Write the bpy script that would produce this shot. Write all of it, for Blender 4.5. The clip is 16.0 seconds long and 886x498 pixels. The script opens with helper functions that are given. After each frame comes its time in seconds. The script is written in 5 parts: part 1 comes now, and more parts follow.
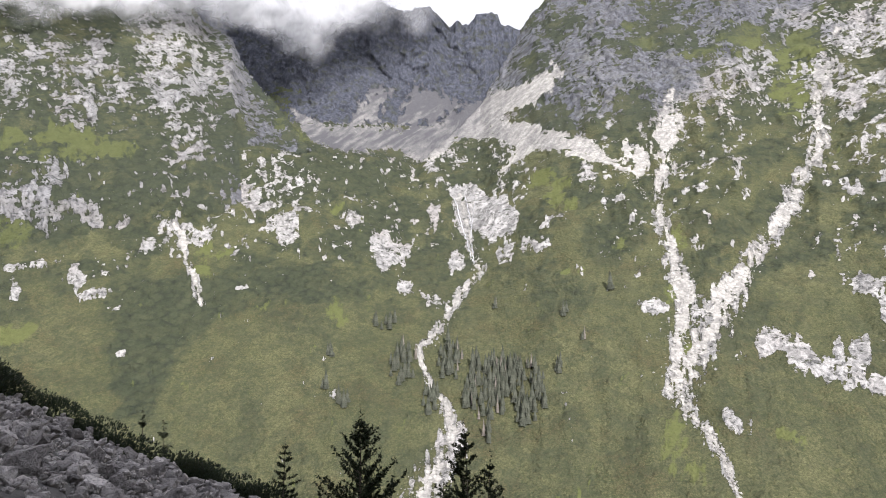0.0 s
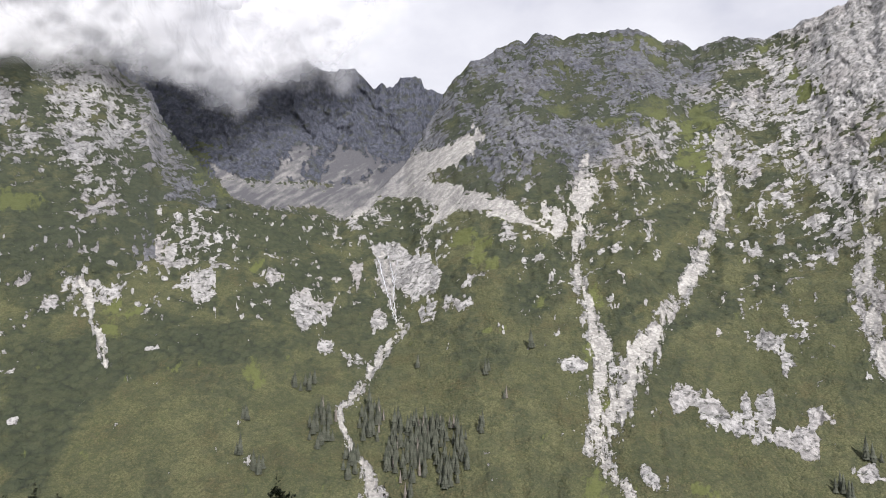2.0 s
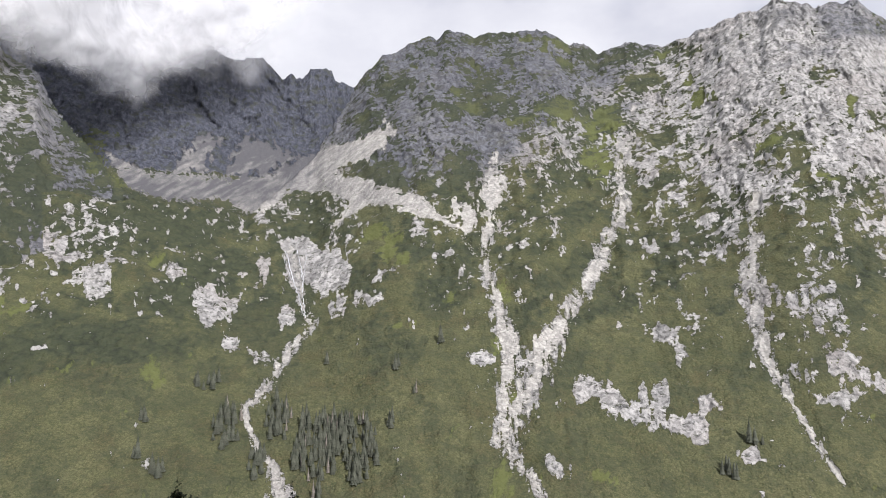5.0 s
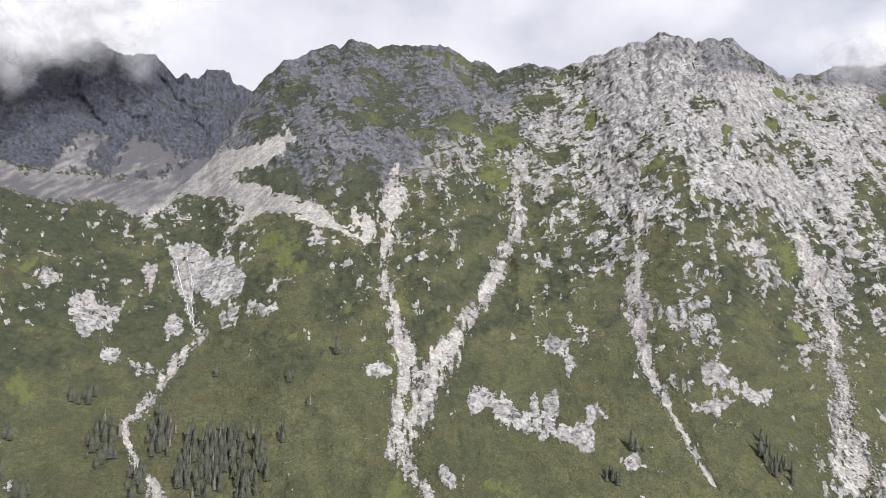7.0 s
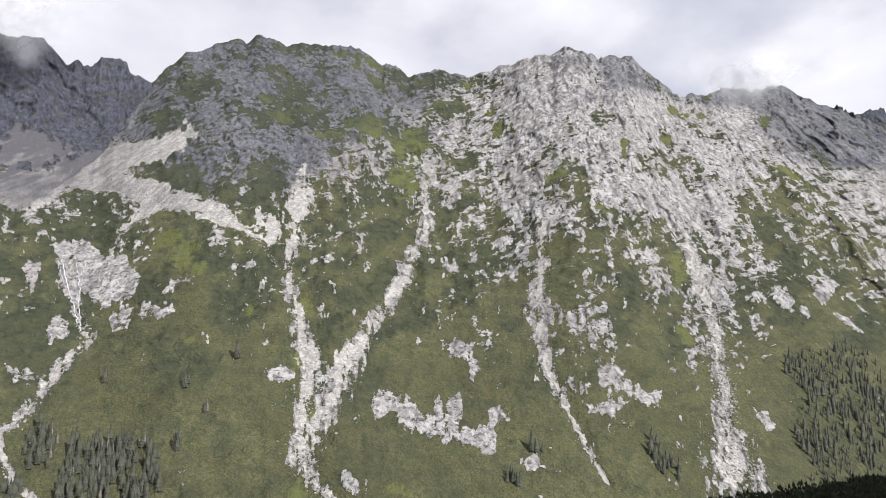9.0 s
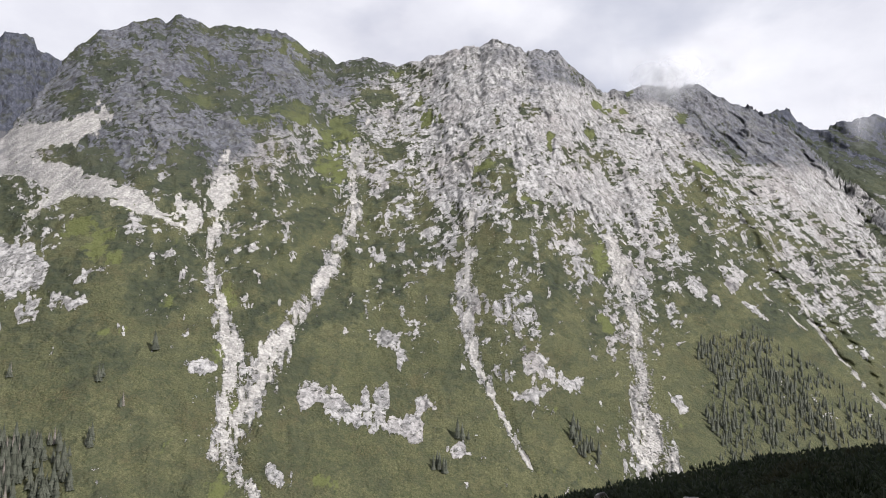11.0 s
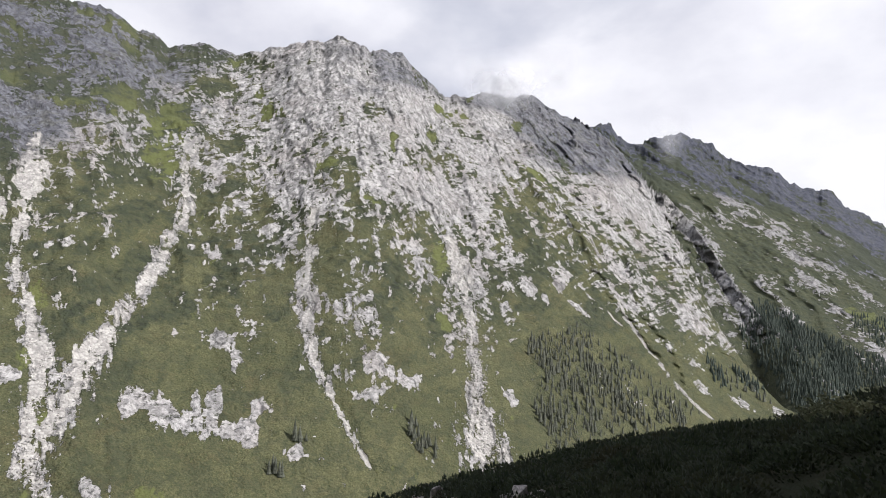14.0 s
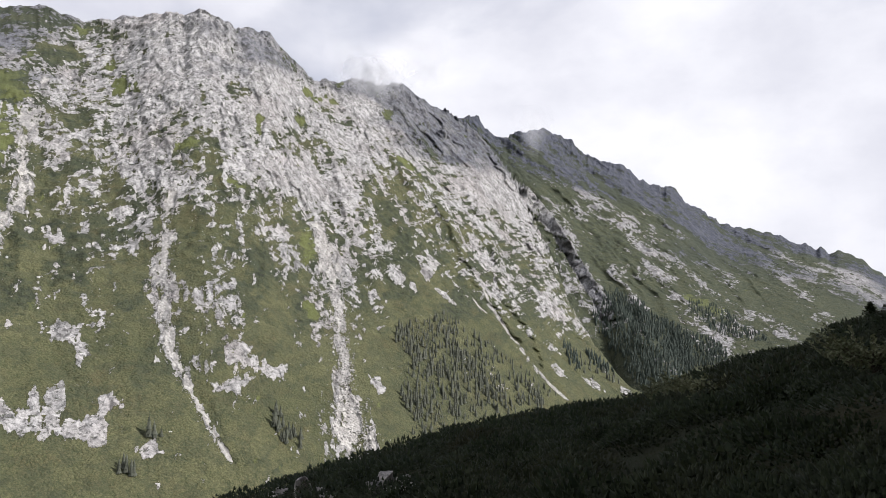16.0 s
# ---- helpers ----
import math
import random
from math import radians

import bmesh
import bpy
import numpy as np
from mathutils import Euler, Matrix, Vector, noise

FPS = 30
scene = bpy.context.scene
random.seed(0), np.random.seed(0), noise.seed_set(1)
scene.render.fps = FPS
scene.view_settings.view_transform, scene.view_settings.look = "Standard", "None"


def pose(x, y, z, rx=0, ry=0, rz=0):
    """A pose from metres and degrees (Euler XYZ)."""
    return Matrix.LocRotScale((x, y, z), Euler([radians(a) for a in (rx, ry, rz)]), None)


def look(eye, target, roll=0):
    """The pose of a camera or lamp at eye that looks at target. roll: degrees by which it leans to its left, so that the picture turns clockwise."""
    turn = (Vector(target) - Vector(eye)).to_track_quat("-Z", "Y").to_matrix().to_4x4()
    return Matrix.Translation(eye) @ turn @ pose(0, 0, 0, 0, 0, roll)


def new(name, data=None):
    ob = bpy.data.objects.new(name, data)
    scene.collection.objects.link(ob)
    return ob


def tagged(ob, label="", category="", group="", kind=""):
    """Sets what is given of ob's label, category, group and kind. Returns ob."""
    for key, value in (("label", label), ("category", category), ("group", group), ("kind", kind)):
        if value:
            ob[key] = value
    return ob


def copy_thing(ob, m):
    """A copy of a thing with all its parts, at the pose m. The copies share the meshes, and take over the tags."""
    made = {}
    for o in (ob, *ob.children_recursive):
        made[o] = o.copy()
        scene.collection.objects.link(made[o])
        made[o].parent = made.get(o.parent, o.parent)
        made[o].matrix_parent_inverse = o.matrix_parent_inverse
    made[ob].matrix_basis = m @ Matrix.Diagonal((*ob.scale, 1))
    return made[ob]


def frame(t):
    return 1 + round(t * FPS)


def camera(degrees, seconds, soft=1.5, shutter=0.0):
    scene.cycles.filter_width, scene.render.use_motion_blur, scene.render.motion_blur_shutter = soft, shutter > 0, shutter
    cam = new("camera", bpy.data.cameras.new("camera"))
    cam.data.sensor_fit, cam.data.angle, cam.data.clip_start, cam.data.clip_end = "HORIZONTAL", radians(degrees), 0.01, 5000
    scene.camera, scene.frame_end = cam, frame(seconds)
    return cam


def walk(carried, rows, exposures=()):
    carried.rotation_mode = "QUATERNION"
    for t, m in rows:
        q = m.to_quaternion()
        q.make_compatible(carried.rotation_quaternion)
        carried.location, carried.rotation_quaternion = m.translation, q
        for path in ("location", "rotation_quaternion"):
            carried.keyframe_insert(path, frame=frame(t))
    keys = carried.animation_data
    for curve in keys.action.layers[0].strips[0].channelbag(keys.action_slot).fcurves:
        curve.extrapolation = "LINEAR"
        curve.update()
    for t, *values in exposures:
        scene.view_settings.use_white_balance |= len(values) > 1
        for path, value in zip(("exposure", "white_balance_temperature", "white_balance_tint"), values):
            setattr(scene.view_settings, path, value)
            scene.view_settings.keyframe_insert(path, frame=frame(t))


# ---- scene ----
cam = camera(66.4, 16.0, soft=0.6)
# seconds, turn, pitch, roll
PATH = [
    (0, 0.00, 0.00, 0.00), (0.5, -3.70, -0.13, 0.31), (1, -4.78, 1.74, -0.05),
    (1.5, -6.13, 4.67, -0.44), (2, -6.53, 4.95, -0.05), (2.5, -7.61, 4.49, 0.14),
    (3, -8.58, 4.35, -0.26), (3.5, -10.26, 3.73, -0.29), (6, -17.69, 5.17, -0.27),
    (6.5, -20.45, 5.06, -0.75), (7, -22.70, 5.48, -0.35), (7.5, -24.06, 5.99, -0.57),
    (8, -25.32, 6.13, -0.86), (8.5, -27.69, 6.15, -0.67), (9, -30.60, 5.86, -0.66),
    (11.5, -38.56, 5.27, -0.34), (12, -41.04, 5.49, -0.20), (12.5, -43.11, 5.09, 0.25),
    (13, -45.00, 5.17, 0.35), (13.5, -47.41, 5.03, 0.06), (14, -50.05, 5.05, -0.14),
    (14.5, -53.08, 4.92, 0.09), (15, -55.80, 4.51, -0.05), (15.5, -58.77, 4.21, 0.20),
    (16, -61.14, 4.04, 0.04),]
walk(cam, [(t, pose(0, 0, 0, 90 + p, r, y)) for t, y, p, r in PATH], [(0.0, 0.74, 6250, 14), (1.0, 0.62, 6250, 14), (1.5, 0.40, 6250, 14), (16.0, 0.38, 6250, 14)])

# ---- world, sun, exposure ----
SUN_TURN, SUN_RISE = 163.0, 38.0     # bearing and height of the sun, behind the camera's own hillside
world = bpy.data.worlds.new("sky")
scene.world = world
world.use_nodes = True


def graph(tree):
    """Short hand for node trees: n(type, {input: value or socket}, settings) gives the node."""
    tree.nodes.clear()

    def n(kind, ins=None, operation="", use_clamp=False, data_type="", blend_type="", feature="", attribute_name="", smooth=False):
        nd = tree.nodes.new("ShaderNode" + kind)
        if operation:
            nd.operation = operation
        if use_clamp:
            nd.use_clamp = True
        if data_type:
            nd.data_type = data_type
        if blend_type:
            nd.blend_type, nd.clamp_factor = blend_type, True
        if feature:
            nd.feature = feature
        if attribute_name:
            nd.attribute_name = attribute_name
        if smooth:
            nd.interpolation_type = "SMOOTHSTEP"
        for k, v in (ins or {}).items():
            if isinstance(v, bpy.types.NodeSocket):
                tree.links.new(v, nd.inputs[k])
            else:
                nd.inputs[k].default_value = v
        return nd
    return n


def ramp(n, fac, *stops):
    nd = n("ValToRGB", {0: fac})
    el = nd.color_ramp.elements
    while len(el) < len(stops):
        el.new(0.5)
    for e, (p, c) in zip(el, stops):
        e.position, e.color = p, (*(c if isinstance(c, tuple) else (c, c, c)), 1)
    return nd.outputs[0]


def blend(n, fac, a, b, how="MIX"):
    nd = n("Mix", data_type="RGBA", blend_type=how)
    tree = nd.id_data
    for k, v in ((0, fac), (6, a), (7, b)):
        if isinstance(v, bpy.types.NodeSocket):
            tree.links.new(v, nd.inputs[k])
        else:
            nd.inputs[k].default_value = (*v, 1) if isinstance(v, tuple) else v
    return nd.outputs[2]


def calc(n, how, a, b=0.0, c=0.0, clamp=False):
    return n("Math", {0: a, 1: b, 2: c}, operation=how, use_clamp=clamp).outputs[0]


def sky_nodes():
    n = graph(world.node_tree)
    way = n("TexCoord").outputs["Generated"]
    up = n("SeparateXYZ", {0: way}).outputs[2]
    flat = n("Mapping", {"Vector": way, "Scale": (1, 1, 1.7)}).outputs[0]
    big = n("TexNoise", {"Vector": flat, "Scale": 2.0, "Detail": 6.0, "Roughness": 0.5, "Distortion": 0.2}).outputs[0]
    fine = n("TexNoise", {"Vector": flat, "Scale": 4.0, "Detail": 6.0, "Roughness": 0.55}).outputs[0]
    sky = n("TexSky")
    sky.sky_type, sky.sun_disc, sky.altitude = "NISHITA", False, 1500.0
    sky.sun_elevation, sky.sun_rotation = radians(SUN_RISE), radians(SUN_TURN)
    air = blend(n, 1.0, sky.outputs[0], (0.1, 0.1, 0.1), "MULTIPLY")
    cover = calc(n, "SUBTRACT", calc(n, "MULTIPLY_ADD", big, 2.4, 0.25), calc(n, "MULTIPLY", up, 1.0), clamp=True)
    tone = ramp(n, calc(n, "MULTIPLY_ADD", fine, 0.5, calc(n, "MULTIPLY", big, 0.5)), (0.36, (0.64, 0.645, 0.69)), (0.47, (0.74, 0.745, 0.775)), (0.60, (0.90, 0.90, 0.905)))
    n("OutputWorld", {0: n("Background", {0: blend(n, cover, air, tone), 1: 0.86}).outputs[0]})


sky_nodes()
sun = new("sun", bpy.data.lights.new("sun", "SUN"))
sun.data.energy, sun.data.angle, sun.data.color = 3.8, radians(0.6), (1.0, 0.965, 0.92)
sun.matrix_world = look((0, 0, 0), [-math.sin(radians(SUN_TURN)) * math.cos(radians(SUN_RISE)), -math.cos(radians(SUN_TURN)) * math.cos(radians(SUN_RISE)), -math.sin(radians(SUN_RISE))])


# ---- noise on arrays ----
def lattice(i, j, k, seed):
    h = (i.astype(np.int32).view(np.uint32) * np.uint32(374761393) + j.astype(np.int32).view(np.uint32) * np.uint32(668265263)
         + k.astype(np.int32).view(np.uint32) * np.uint32(2147483647) + np.uint32(seed * 144269 & 0xFFFFFFFF))
    h = (h ^ (h >> np.uint32(13))) * np.uint32(1274126177)
    return ((h ^ (h >> np.uint32(16))) & np.uint32(0xFFFF)) / 65535.0


def noise3(x, y, z, seed=0):
    i, j, k = np.floor(x), np.floor(y), np.floor(z)
    fx, fy, fz = x - i, y - j, z - k
    fx, fy, fz = fx * fx * (3 - 2 * fx), fy * fy * (3 - 2 * fy), fz * fz * (3 - 2 * fz)
    out = 0
    for a in (0, 1):
        for b in (0, 1):
            for c in (0, 1):
                w = (fx if a else 1 - fx) * (fy if b else 1 - fy) * (fz if c else 1 - fz)
                out = out + w * lattice(i + a, j + b, k + c, seed)
    return out


def fbm(x, y, z, octaves=4, seed=0, gain=0.5):
    total, amp, norm = 0, 1.0, 0
    for o in range(octaves):
        f = 2.03 ** o
        total = total + amp * noise3(x * f + 7.3 * o, y * f - 3.1 * o, z * f + 1.7 * o, seed + o)
        norm += amp
        amp *= gain
    return total / norm


def ridge(x, y, z, octaves=3, seed=0):
    total, amp, norm = 0, 1.0, 0
    for o in range(octaves):
        f = 2.1 ** o
        total = total + amp * (1 - np.abs(2 * noise3(x * f, y * f, z * f, seed + o) - 1))
        norm += amp
        amp *= 0.5
    return total / norm


def step(a, b, v):
    t = np.clip((v - a) / (b - a), 0, 1)
    return t * t * (3 - 2 * t)


def facets(u, v, seed):
    """Tilted flat faces between random joints, about -1 to 1."""
    i, j = np.floor(u), np.floor(v)
    best = np.full(u.shape, 9.0)
    out = np.zeros(u.shape)
    for a in (-1, 0, 1):
        for b in (-1, 0, 1):
            ci, cj = i + a, j + b
            du = u - ci - 0.1 - 0.8 * lattice(ci, cj, cj * 0, seed)
            dv = v - cj - 0.1 - 0.8 * lattice(ci, cj, cj * 0 + 1, seed)
            d = du * du + dv * dv
            h = (2 * lattice(ci, cj, cj * 0 + 2, seed) - 1) * 0.6 + (2 * lattice(ci, cj, cj * 0 + 3, seed) - 1) * 1.3 * du + (2 * lattice(ci, cj, cj * 0 + 4, seed) - 1) * 1.3 * dv
            out = np.where(d < best, h, out)
            best = np.minimum(best, d)
    return out


# ---- the land: sections by bearing (degrees to the right of north = +y) and range (metres), eye at height 0 ----
def curve(pairs):
    """A smooth monotone curve through (bearing, value) pairs."""
    k = np.array(pairs, float)
    x, y = k[:, 0], k[:, 1]
    h = np.diff(x)
    d = np.diff(y) / h
    m = np.zeros(len(x))
    m[0], m[-1] = d[0], d[-1]
    for i in range(1, len(x) - 1):
        if d[i - 1] * d[i] > 0:
            a, b = 2 * h[i] + h[i - 1], h[i] + 2 * h[i - 1]
            m[i] = (a + b) / (a / d[i - 1] + b / d[i])

    def f(q):
        q = np.clip(q, x[0], x[-1])
        i = np.clip(np.searchsorted(x, q, "right") - 1, 0, len(h) - 1)
        t = (q - x[i]) / h[i]
        return ((1 + 2 * t) * (1 - t) ** 2 * y[i] + t * (1 - t) ** 2 * h[i] * m[i]
                + t * t * (3 - 2 * t) * y[i + 1] + t * t * (t - 1) * h[i] * m[i + 1])
    return f


def line(pairs):
    k = np.array(pairs, float)
    return lambda q: np.interp(q, k[:, 0], k[:, 1])


def calm(f, width):
    """The same curve with its small steps evened out."""
    q = np.arange(-70, 110, 0.1)
    g = np.exp(-0.5 * (np.arange(-60, 61) * 0.1 / width) ** 2)
    s = np.convolve(np.pad(f(q), 60, "edge"), g / g.sum(), "valid")
    return lambda a: np.interp(a, q, s)


FLOOR = -178.0
# main mountain wall across the valley: foot, crest range, crest angle
wall_foot = curve([(-60, 700), (-40, 620), (-20, 540), (0, 480), (20, 480), (40, 560), (60, 760), (70, 1000), (80, 1350), (95, 2200)])
wall_crest = curve([(-60, 1100), (-13, 1000), (-7, 1020), (-2, 1080), (1, 1180), (4, 1330), (8, 1480), (18, 1560), (27, 1580), (33, 1560),
                    (42, 1430), (50, 1480), (58, 1700), (64, 1800), (66, 1800), (70, 1650), (74, 1480), (77.5, 1320), (82, 1400), (95, 2250)])
wall_line = line([(-60, 8), (-30, 8), (-22, 7.89), (-16.9, 8.14), (-11.51, 8.15), (-6.85, 7.97), (-2.1, 7.27), (0.77, 9.71), (3.15, 12), (4.58, 14.6), (5.77, 16.52), (6.62, 18.01), (7.5, 19.23), (8.33, 19.76), (8.96, 20.42), (10.18, 20.63), (11.16, 21.4), (12.13, 21.72), (12.86, 22.09), (13.59, 21.85), (14.32, 22.51), (16.24, 22.49), (16.72, 22.13), (18.37, 22.19), (19.32, 22.38), (21.17, 22.35), (23, 22.31), (24.11, 21.73), (24.99, 21.01), (25.43, 21.22), (26.3, 20.87), (27.36, 20.12), (28.43, 20.53), (29.7, 20.77), (31.12, 20.28), (32.79, 20.14)]
                 + [(34.22, 20.61), (36.15, 21.04), (37.12, 21.47), (38.59, 21.86), (39.67, 21.67), (40.31, 22.2), (41.54, 22.39), (42.62, 21.78), (43.75, 21.33), (44.74, 21.54), (46.46, 21.16), (47.53, 19.93), (48.39, 19.19), (49.26, 18.71), (49.83, 18.02), (50.55, 17.76), (51.18, 17.96), (52.14, 17.6), (53.67, 18.05), (55.55, 17.76), (57.64, 17.82), (58.54, 17.09), (60.1, 16.16), (61.41, 15.61), (62.49, 14.98), (64.11, 13.92), (65.6, 12.1), (66.6, 11.0), (67.4, 9.3), (69.1, 6.0), (70.8, 2.3), (71.7, -0.5), (73.4, -3.3), (76.4, -7.4), (81, -9), (95, -12)])
# left spur
spur_foot = curve([(-60, 900), (-30, 880), (-20, 880), (-10, 930)])
spur_crest = curve([(-60, 1500), (-30, 1400), (-20, 1360), (-15, 1250), (-11, 1080), (-8, 1000)])
spur_rise = line([(-60, 22), (-40, 22.5), (-26, 20.2), (-21, 19.2), (-19.4, 17.6), (-17.3, 16.7), (-16.4, 14.7), (-15.1, 13.1), (-14.2, 12.2), (-11.9, 9.4), (-10.6, 8.2), (-8.5, 4), (-6, -4)])
# headwall of the hanging valley
head_line = line([(-60, 20), (-25, 22), (-16.56, 19.15), (-12.28, 20.53), (-7.73, 20.56), (-5.38, 20.32), (-4.65, 19.63), (-3.7, 19.43), (-2.74, 19.31), (-1.93, 19.75), (-0.96, 19.66), (-0.32, 19.07), (0.52, 18.11), (1.09, 18.58), (1.64, 18.24), (2.27, 18.26), (2.84, 18.95), (4.06, 19.2), (4.65, 18.98), (4.91, 18.22), (6.62, 18.01), (8, 17), (14, 12)])
# spur behind the wall's end, and the far ridge
mid_foot = curve([(58, 1500), (69, 1900), (73, 1700), (77, 1400), (81, 1330), (86, 1500)])
mid_crest = curve([(58, 2300), (69, 2250), (73, 2000), (77, 1720), (81, 1560), (86, 1700)])
mid_rise = line([(56, 12), (66, 11), (68.4, 9.3), (70.5, 6.7), (71.8, 4.6), (73.5, 1.8), (74.8, -0.1), (76.5, -1.9), (78.4, -3.2), (80.6, -6), (83, -9), (90, -12)])
far_crest = curve([(50, 2300), (62, 2500), (70, 2900), (80, 3500), (90, 4200), (100, 4600)])
far_line = line([(40, 14), (62.49, 14.98), (63.24, 15.35), (64.23, 15.25), (64.74, 14.24), (65.32, 13.84), (66.04, 13.29), (67.3, 13.72), (68.92, 13.96), (70.09, 13.78), (71.22, 13.18), (72.14, 12.65), (72.6, 12.1), (73.56, 11.41), (74.5, 11.1), (74.8, 11.18), (76, 10.94), (77.41, 9.68), (78.94, 9.11), (80.24, 8.59), (81.28, 7.42), (83.34, 5.99), (84.95, 5.26), (86.14, 5.08), (87.3, 4.73), (88.8, 3.94), (89.91, 3.69), (92.06, 3.28), (93.42, 2.22), (94.33, 1.4), (100, -1)])
# the near hillside on which the camera stands: fall in degrees, and the range at which it breaks off
# Outside the view a steep unseen rise is added to block the sun.
near_fall = line([(-180, -46), (-140, -46), (-100, -26), (-60, 2), (-33.2, 7.74), (-29.7, 9.76), (-26, 12.31), (-22, 14.08), (-15.6, 17.44), (-4, 26), (8, 30), (25, 30), (36, 21), (43.3, 14.97), (50.8, 13.47), (57.2, 11.85), (61.9, 10.51), (69.7, 8.96), (77.2, 7.53), (81, 6.02), (85.4, 4.14), (89.9, 3.19), (91.4, 1.8), (94.2, 0.9), (96.5, -1), (100, -22), (104, -36), (112, -44), (130, -46), (180, -46)])
near_edge = curve([(-180, 320), (-120, 260), (-70, 60), (-45, 44), (-30, 40), (-15, 38), (0, 30), (20, 30), (40, 70), (50, 95), (70, 110), (94, 125), (97, 160), (102, 320), (150, 320), (180, 320)])


wall_even, head_even, far_even = calm(wall_line, 1.6), calm(head_line, 2.5), calm(far_line, 1.6)


def notched(f, size, seed):
    """The crest with its small teeth."""
    def g(az):
        a = np.asarray(az, float)
        return f(a) + size * (2 * ridge(a * 1.1, a * 0 + 0.5, a * 0, 3, seed) - 1.35)
    return g


wall_rise, head_rise, far_rise = notched(wall_line, 0.2, 5), notched(head_line, 0.3, 6), notched(far_line, 0.34, 8)


def tilt(a):
    return np.tan(np.radians(a))


def face(r, foot, base, crest, rise, power, even=None):
    top = crest * tilt(rise)
    t = np.clip((r - foot) / (crest - foot), 0, 1)
    z = base + (top - base) * t ** power
    if even is not None:
        low = base + (crest * tilt(even) - base) * t ** power
        z = low + (z - low) * t ** 5
    z = np.where(r > crest, top - (r - crest) * 0.7, z)
    return np.where(r < foot, base - (foot - r) * 2.0, z)


def land(az, r):
    """Heights of all landforms at a bearing and range: near hillside, valley, wall, spur, headwall, mid spur, far ridge."""
    w = face(r, wall_foot(az), FLOOR, wall_crest(az), wall_rise(az), 1.12, wall_even(az))
    s = np.where((az > -62) & (az < -6), face(r, spur_foot(az), 60.0, spur_crest(az), spur_rise(az), 1.0), -900.0)
    h = np.where((az > -40) & (az < 14), face(r, 1055.0 + 0 * az, 108.0, 1950.0 + 0 * az, head_rise(az), 2.3, head_even(az)), -900.0)
    m = np.where((az > 58) & (az < 86), face(r, mid_foot(az), FLOOR - 10, mid_crest(az), mid_rise(az), 1.05), -900.0)
    f = np.where(az > 46, face(r, 1500.0 + 0 * az, FLOOR - 20, far_crest(az), far_rise(az), 1.05, far_even(az)), -900.0)
    e, a = near_edge(az), tilt(near_fall(az))
    n = -1.6 - np.minimum(r, e) * a
    n = np.where(r > e, n - (r - e) * (0.62 + 0.25 * np.minimum((r - e) / 60, 1)), n)
    v = np.full_like(r, FLOOR) - 0.02 * np.maximum(r - 500, 0) * (np.abs(az) > 40) - 0.06 * np.maximum(r - 2500, 0)
    return np.stack([n, v, w, s, h, m, f])


# ---- ground cover, by map: (east, north, half width) along each course of stones ----
STREAM = [
    (25, 961, 13.6), (29, 908, 8.3), (35, 866, 5.8), (35, 816, 6.1), (42, 780, 11.1), (23, 750, 8.1),
    (7, 714, 6.6), (-11, 669, 7.3), (-24, 658, 4.4), (-21, 636, 3.2), (-10, 603, 3.5), (3, 579, 5.8),
    (8, 553, 9), (0, 523, 14), (-8, 501, 18), (-16, 484, 19),]
GULLY_A = [
    (339, 1001, 22.1), (314, 951, 25.1), (300, 902, 17.5), (289, 863, 13.3), (267, 835, 9.5), (249, 782, 7.5),
    (246, 744, 6.5), (241, 710, 8.8), (238, 678, 12.6), (231, 642, 14.2), (215, 612, 14.9), (203, 584, 11.6),
    (192, 557, 11.1), (194, 534, 7.1), (203, 507, 5), (204, 483, 4.8), (202, 461, 3.2),]
GULLY_B = [
    (653, 1118, 11.9), (604, 1053, 15.2), (552, 990, 16.1), (509, 922, 14.9), (476, 859, 12.3), (429, 809, 10.7),
    (389, 762, 10), (335, 711, 10.5), (300, 672, 11.7), (267, 638, 14.4), (245, 613, 16.5), (211, 583, 15.5),
    (188, 559, 10.8),]
GULLY_C = [
    (609, 751, 8.9), (556, 692, 9.6), (518, 652, 15.3), (491, 610, 8.5), (468, 572, 6.8), (462, 545, 7.8),
    (454, 523, 4.3), (450, 499, 4.2), (445, 474, 4.1), (445, 459, 2.1),]
GULLY_D = [
    (804, 658, 12), (777, 620, 20), (749, 586, 19), (714, 549, 14), (684, 522, 13), (665, 501, 12),
    (642, 485, 12), (622, 464, 20), (598, 443, 33), (589, 430, 40),]
GULLY_E = [
    (1085, 517, 5), (1061, 490, 6.8), (1056, 456, 6.7), (1047, 418, 7.1), (1042, 391, 6), (1044, 355, 5.1),]
GULLY_F = [
    (-320, 801, 5.8), (-301, 786, 9.1), (-290, 757, 6.8), (-267, 728, 4.2), (-248, 692, 4.6),]
CIRQUE_3 = [
    (43, 1132, 14.2), (96, 1089, 16.4), (124, 1018, 19.7), (165, 959, 16.3), (201, 906, 13.2), (227, 875, 9.8),
    (241, 836, 3.6), (245, 803, 2.8),]
CIRQUE_4 = [
    (120, 988, 16.6), (99, 977, 13.9), (85, 975, 9),]
CIRQUE_5 = [
    (248, 911, 7.9), (259, 884, 13.1), (254, 855, 7.5),]
PATCH = [
    (1024, 506, 3.8), (1024, 495, 5.7), (1030, 488, 3.8),]
COURSES = [STREAM, GULLY_A, GULLY_B, GULLY_C, GULLY_D, GULLY_E, GULLY_F, CIRQUE_4, CIRQUE_5, PATCH]
